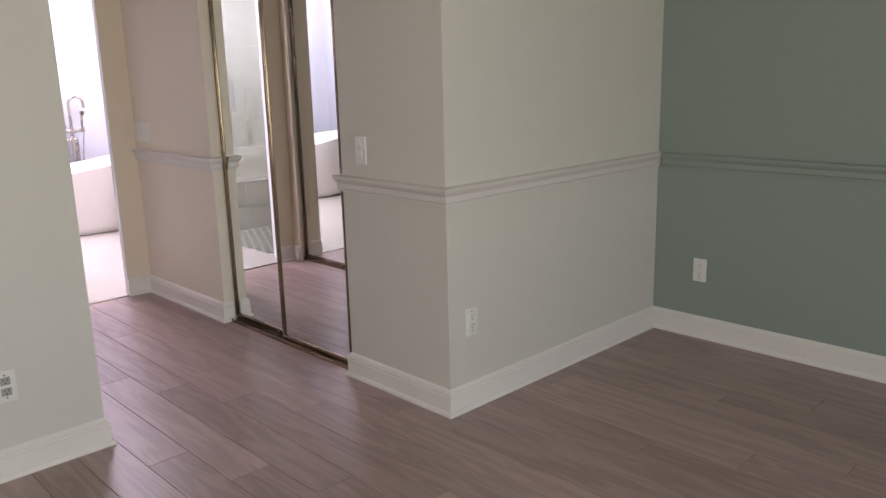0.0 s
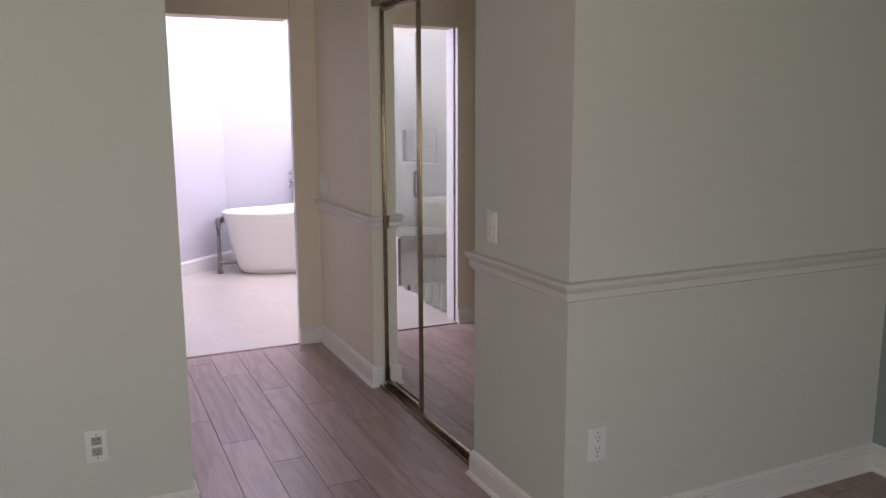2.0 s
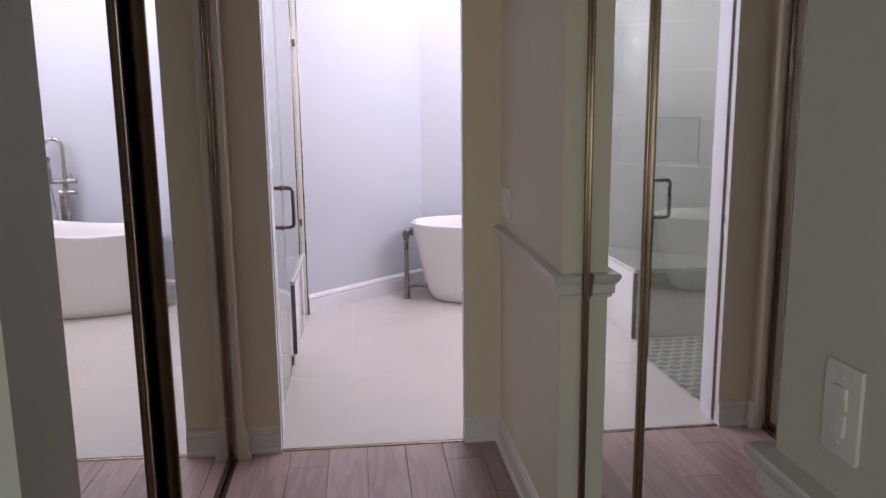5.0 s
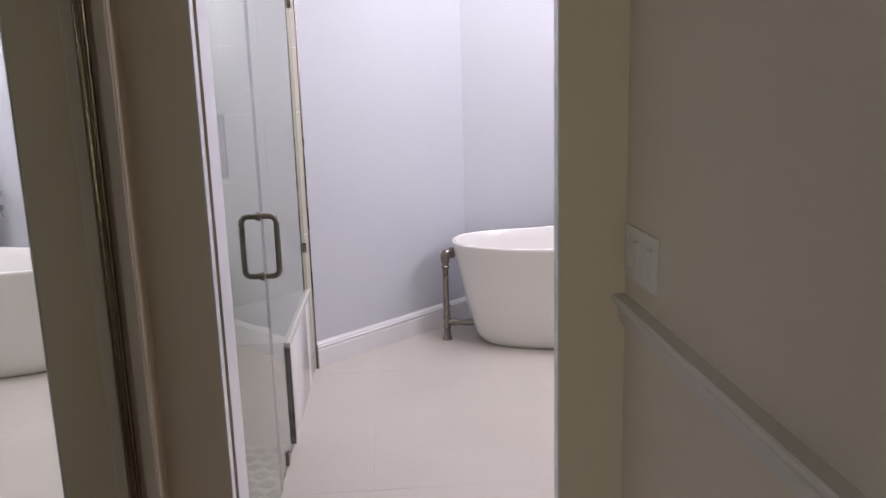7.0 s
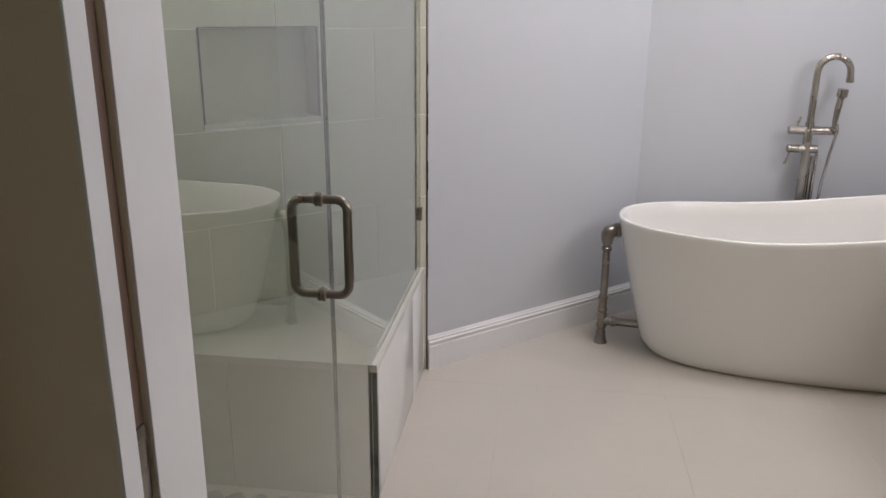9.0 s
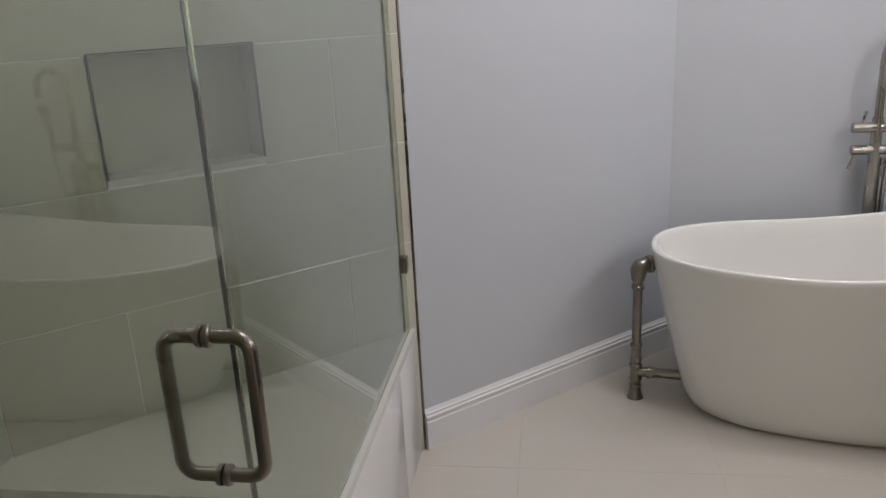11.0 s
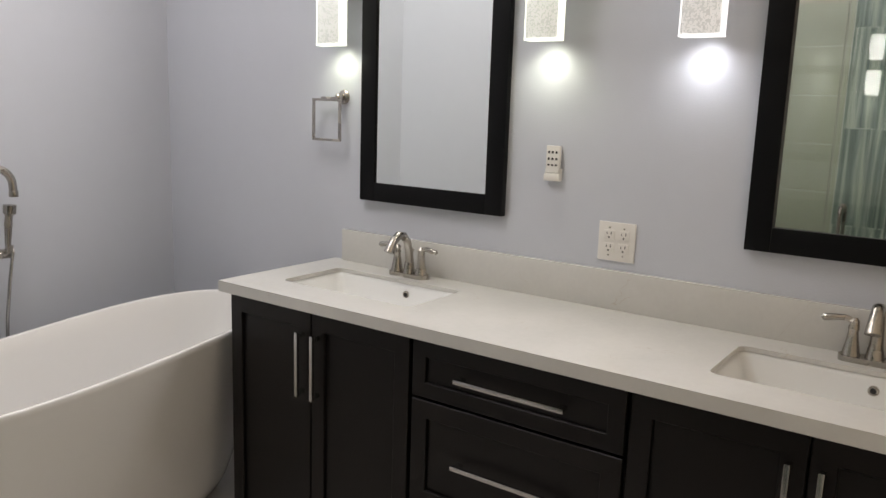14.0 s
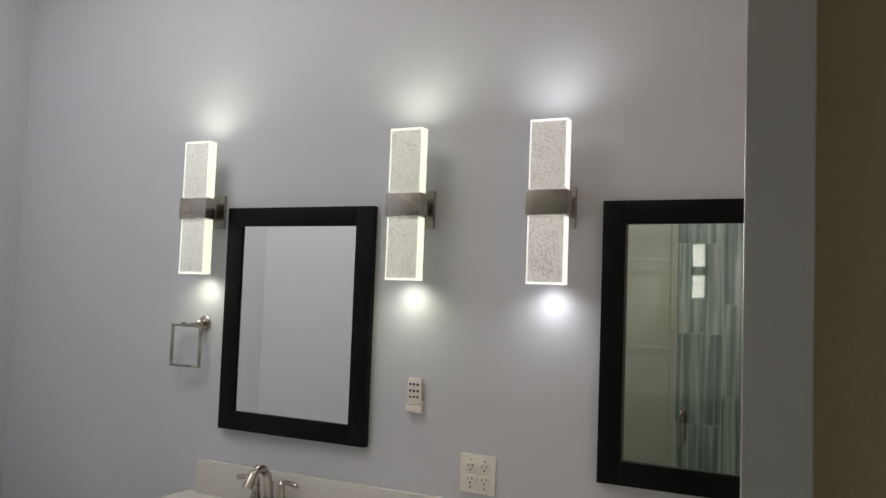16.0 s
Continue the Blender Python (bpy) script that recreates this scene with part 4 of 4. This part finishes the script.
def sconce(cy, tone, color, label):
    t = thing("wall_sconce", (XV, cy, 1.90), label, "wall lamp", "wall lamps over the vanity")
    part("backplate", boxes((XV - 0.016, XV, cy - 0.060, cy + 0.060, 1.845, 1.965), bevel=0.002), NICKEL, t)
    part("arm", boxes((XV - 0.060, XV - 0.015, cy - 0.022, cy + 0.022, 1.88, 1.93), bevel=0.002), NICKEL, t)
    part("band", boxes((XV - 0.112, XV - 0.058, cy - 0.061, cy + 0.061, 1.875, 1.947), bevel=0.0015), NICKEL, t, "brushed nickel band")
    for z0, z1, end in ((1.678, 1.8745, 1.678), (1.9475, 2.150, 2.150)):
        g = part("glass_block", boxes((XV - 0.103, XV - 0.066, cy - 0.054, cy + 0.054, z0, z1), bevel=0.0015), BUBBLE[tone], t, "lit bubble glass block")
        rim = bmesh.new()
        zz = (end - 0.0015, end + 0.0045) if end < 1.8 else (end - 0.0045, end + 0.0015)
        box(rim, XV - 0.1045, XV - 0.0645, cy - 0.0555, cy + 0.0555, *zz)
        for sy in (-1, 1):
            box(rim, XV - 0.1042, XV - 0.0648, cy + sy * 0.0525, cy + sy * 0.0553, z0 + 0.003, z1 - 0.003)
        part("glowing_rim", rim, RIM[tone], g)
    area_lamp("sconce_glow", look((XV - 0.1065, cy, 1.775), (0, cy, 1.775)), 0.10, 0.19, BLOCK_W / 2, (1.0, 0.93, 0.94))
    area_lamp("sconce_glow", look((XV - 0.1065, cy, 2.05), (0, cy, 2.05)), 0.10, 0.19, BLOCK_W / 2, (1.0, 0.93, 0.94))
    for z, down in ((1.668, True), (2.160, False)):
        lamp = bpy.data.lights.new("sconce_light", "SPOT")
        lamp.energy, lamp.color, lamp.spot_size, lamp.spot_blend, lamp.shadow_soft_size = SCONCE_W * (1.15 if down else 1.6), color, radians(172), 1.0, 0.035
        ob = new("sconce_light", lamp)
        ob.matrix_basis = look((XV - (0.062 if down else 0.11), cy, z), (XV - (0.055 if down else 0.09), cy, z - 0.2 if down else z + 0.2))


sconce(5.440, "warm", (1.0, 1.0, 0.82), "lit bubble-glass wall lamp beside the towel ring")
sconce(4.590, "warm", (1.0, 1.0, 0.84), "lit bubble-glass wall lamp between the mirrors, above the fan remote")
sconce(4.127, "cool", (0.96, 0.93, 1.0), "lit bubble-glass wall lamp above the double outlet")

ring = thing("towel_ring", (XV, 5.45, 1.50), "square brushed nickel towel ring on the pale blue wall", "towel ring")
part("wall_post", lathe((XV, 5.452, 1.500), [(0.026, 0), (0.026, -0.006), (0.022, -0.010), (0.011, -0.012), (0.011, -0.040), (0.006, -0.046)], 22, "x"), NICKEL, ring)
part("hook", boxes((XV - 0.045, XV - 0.030, 5.445, 5.53, 1.484, 1.500), bevel=0.002), NICKEL, ring)
_q = bmesh.new()
for d in ((5.434, 5.575, 1.484, 1.493), (5.434, 5.575, 1.338, 1.347), (5.434, 5.443, 1.347, 1.484), (5.566, 5.575, 1.347, 1.484)):
    box(_q, XV - 0.044, XV - 0.035, *d, bevel=0.001)
part("ring", _q, NICKEL, ring)

remote = thing("remote_control", (XV, 4.573, 1.27), "small white remote control clipped in its wall holder", "remote control")
part("holder", boxes((XV - 0.012, XV, 4.546, 4.600, 1.262, 1.300), (XV - 0.020, XV - 0.012, 4.546, 4.600, 1.262, 1.285), bevel=0.002), PLASTIC, remote)
part("body", boxes((XV - 0.018, XV - 0.004, 4.550, 4.596, 1.287, 1.370), bevel=0.003), PLASTIC, remote)
for z, hs in ((1.350, 0.0035), (1.330, 0.0035), (1.311, 0.0025)):
    for dy in (-0.013, 0, 0.013):
        part("button", boxes((XV - 0.0195, XV - 0.0175, 4.573 + dy - 0.0035, 4.573 + dy + 0.0035, z - hs, z + hs), bevel=0.0006), HOLE, remote)


# ---- floors and tiles ----
def tile_object(name, mesh_key, dims, mat, parent, cache={}):
    """A bevelled slab that shares its mesh with alike ones; dims: x0, x1, y0, y1, z0, z1."""
    x0, x1, y0, y1, z0, z1 = dims
    key = (mat.name, round(x1 - x0, 3), round(y1 - y0, 3), round(z1 - z0, 3))
    if key not in cache:
        bm = box(bmesh.new(), -(x1 - x0) / 2, (x1 - x0) / 2, -(y1 - y0) / 2, (y1 - y0) / 2, -(z1 - z0), 0)
        bmesh.ops.bevel(bm, geom=[e for e in bm.edges if all(v.co.z > -1e-4 for v in e.verts)], offset=0.0009, segments=1, affect="EDGES")
        me = bpy.data.meshes.new(name)
        bm.to_mesh(me)
        bm.free()
        me.materials.append(mat)
        cache[key] = me
    ob = new(name, cache[key])
    ob.location = ((x0 + x1) / 2, (y0 + y1) / 2, z1)
    ob.parent = parent
    return ob


floor = structure("floor", boxes((-3.0, XS, -3.5, YD - 0.013, -0.0118, -0.008)), SUBFLOOR, "grey-brown oak plank floor")
PW, PL = 0.1578, 1.22
for i in range(-22, 17):
    x0 = 0.516 + PW * i
    x1 = x0 + PW
    a, b = max(x0, -3.0), min(x1, XS)
    if b - a < 0.02:
        continue
    y = 2.985 - 0.312 * ((i - 2) % 4) - PL * 6
    while y < YD - 0.013:
        c, d = max(y, -3.5), min(y + PL, YD - 0.013)
        if d - c > 0.02:
            tile_object("plank", "", (a + 0.0009, b - 0.0009, c + 0.0009, d - 0.0009, -0.008, 0.0), OAK, floor)
        y += PL

bath_floor = structure("floor_bathroom", boxes((0.592, XV, YD + 0.009, 6.60, -0.004, -0.0006)), FLOOR_GROUT, "large cream polished porcelain floor tiles")
for i in range(-1, 5):
    for j in range(0, 4):
        a, b = max(0.592, 0.92 + 0.61 * (i - 1) + 0.0005), min(XV, 0.92 + 0.61 * i - 0.0005)
        c, d = max(YD + 0.009, 3.10 + 1.22 * j + 0.0005), min(6.60, 3.10 + 1.22 * (j + 1) - 0.0005)
        if b - a > 0.02 and d - c > 0.02:
            tile_object("floor_tile", "", (a, b, c, d, -0.0014, 0.0), FLOOR_TILE, bath_floor)
shower_floor = structure("floor_shower", boxes((-0.2345, 0.59, YB, 4.80, -0.004, -0.002)), GROUT, "shower floor of small pale mosaic")
MOSAIC = material("mosaic_tile", (0.50, 0.52, 0.47), 0.2, vary=0.25, scale=22)
_m = bmesh.new()
for i in range(12):
    for j in range(17):
        cx, cy = -0.21 + 0.07 * i + (0.035 if j % 2 else 0), YB + 0.04 + 0.07 * j
        if cx < 0.57 and cy < 4.74:
            prism([(cx + 0.033, cy), (cx + 0.008, cy + 0.028), (cx - 0.008, cy + 0.028), (cx - 0.033, cy), (cx - 0.008, cy - 0.028), (cx + 0.008, cy - 0.028)], -0.002, 0.001, _m)
_mo = part("mosaic", _m, MOSAIC, shower_floor, "small lantern-shaped mosaic pieces", "stuff", smooth=False)

D45 = math.degrees(math.atan2(C1[1] - C0[1], C1[0] - C0[0]))


def wall_piece(name, s0, s1, z0, z1, origin, turn, mat, parent, cache={}):
    """A tile on an upright wall: s along it from the origin, its face at the wall's plane."""
    key = (mat.name, round(s1 - s0, 3), round(z1 - z0, 3))
    if key not in cache:
        bm = box(bmesh.new(), -(s1 - s0) / 2, (s1 - s0) / 2, 0, 0.009, -(z1 - z0) / 2, (z1 - z0) / 2)
        bmesh.ops.bevel(bm, geom=[e for e in bm.edges if all(v.co.y < 1e-4 for v in e.verts)], offset=0.0009, segments=1, affect="EDGES")
        me = bpy.data.meshes.new(name)
        bm.to_mesh(me)
        bm.free()
        me.materials.append(mat)
        cache[key] = me
    ob = new(name, cache[key])
    ob.parent = parent
    ob.matrix_basis = pose(origin[0], origin[1], 0, 0, 0, turn) @ Matrix.Translation(((s0 + s1) / 2, 0, (z0 + z1) / 2))
    return ob


ROWS = [0.1055 + 0.3045 * k for k in range(-1, 11)]
for k, z in enumerate(ROWS):
    z0, z1 = max(0.0, z) + 0.00144, min(BATH_TOP, z + 0.3045) - 0.0014
    cuts = [0.306, 0.916] if k % 2 == 0 else [0.563]
    marks = [0.0] + cuts + [S_TILE]
    if 1.0 < (z0 + z1) / 2 < 1.33:
        for a, b in ((0.0, NICHE[0]), (NICHE[1], 0.916 if k % 2 == 0 else S_TILE), (0.916, S_TILE)):
            if b - a > 0.02 and not (a == 0.916 and k % 2):
                wall_piece("tile", a + 0.0014, b - 0.0014, z0, z1, C0, D45, WALL_TILE, wall_shower_back)
        continue
    for a, b in zip(marks, marks[1:]):
        wall_piece("tile", a + 0.0014, b - 0.0014, z0, z1, C0, D45, WALL_TILE, wall_shower_back)
# niche lining
_back = along(0, -0.091)
wall_piece("tile", NICHE[0] + 0.0014, NICHE[1] - 0.0014, NICHE[2] + 0.0014, NICHE[3] - 0.0014, _back, D45, WALL_TILE, wall_shower_back)
for s0, s1, z0, z1, nm, mt in ((NICHE[0], NICHE[1], NICHE[2], NICHE[2] + 0.016, "niche_sill", QUARTZ),):
    part(nm, prism([along(s0, 0.004), along(s1, 0.004), along(s1, -0.09), along(s0, -0.09)], z0, z1), mt, wall_shower_back, "pale quartz sill of the niche", smooth=False)
for s, e in ((NICHE[0], 0.005), (NICHE[1], -0.005)):
    part("niche_edge", prism([along(s, 0.003), along(s + e, 0.003), along(s + e, -0.004), along(s, -0.004)], NICHE[2] + 0.016, NICHE[3]), STONE_EDGE, wall_shower_back, "dark metal edge trim of the niche", smooth=False)
    part("niche_side", prism([along(s, -0.0045), along(s + e, -0.0045), along(s + e, -0.09), along(s, -0.09)], NICHE[2] + 0.016, NICHE[3] - 0.006), WALL_TILE, wall_shower_back, smooth=False)
part("niche_edge", prism([along(NICHE[0] + 0.005, 0.003), along(NICHE[1] - 0.005, 0.003), along(NICHE[1] - 0.005, -0.004), along(NICHE[0] + 0.005, -0.004)], NICHE[3] - 0.003, NICHE[3] + 0.0005), STONE_EDGE, wall_shower_back, smooth=False)
part("niche_head", prism([along(NICHE[0], -0.0045), along(NICHE[1], -0.0045), along(NICHE[1], -0.09), along(NICHE[0], -0.09)], NICHE[3] - 0.005, NICHE[3] + 0.0005), WALL_TILE, wall_shower_back, smooth=False)
part("tile_edge", prism([along(S_TILE - 0.0014, 0.003), along(S_TILE + 0.005, 0.003), along(S_TILE + 0.005, -0.0022), along(S_TILE - 0.0014, -0.0022)], 0, BATH_TOP), DARK_NICKEL, wall_shower_back, "thin dark metal tile edge", smooth=False)
YS = 4.50
for k, z in enumerate(ROWS):
    z0, z1 = max(0.0, z) + 0.00144, min(BATH_TOP, z + 0.3045) - 0.0014
    wall_piece("tile", -(4.868 - YS) + 0.0014, -0.001, z0, z1, (-0.235, 4.868), 90, WALL_TILE, wall_shower_side)
for i in range(4):
    y1 = YS - 0.002 - 0.305 * i
    y0 = max(YB, y1 - 0.303)
    if y1 - y0 < 0.02:
        continue
    z = -0.4 + 0.2 * (i % 3)
    while z < BATH_TOP:
        z0, z1 = max(0, z) + 0.0014, min(BATH_TOP, z + 0.61) - 0.001
        if z1 - z0 > 0.02:
            wall_piece("striped_tile", -(4.868 - y0), -(4.868 - y1), z0, z1, (-0.235, 4.868), 90, STRIPE, wall_shower_side)
        z += 0.61
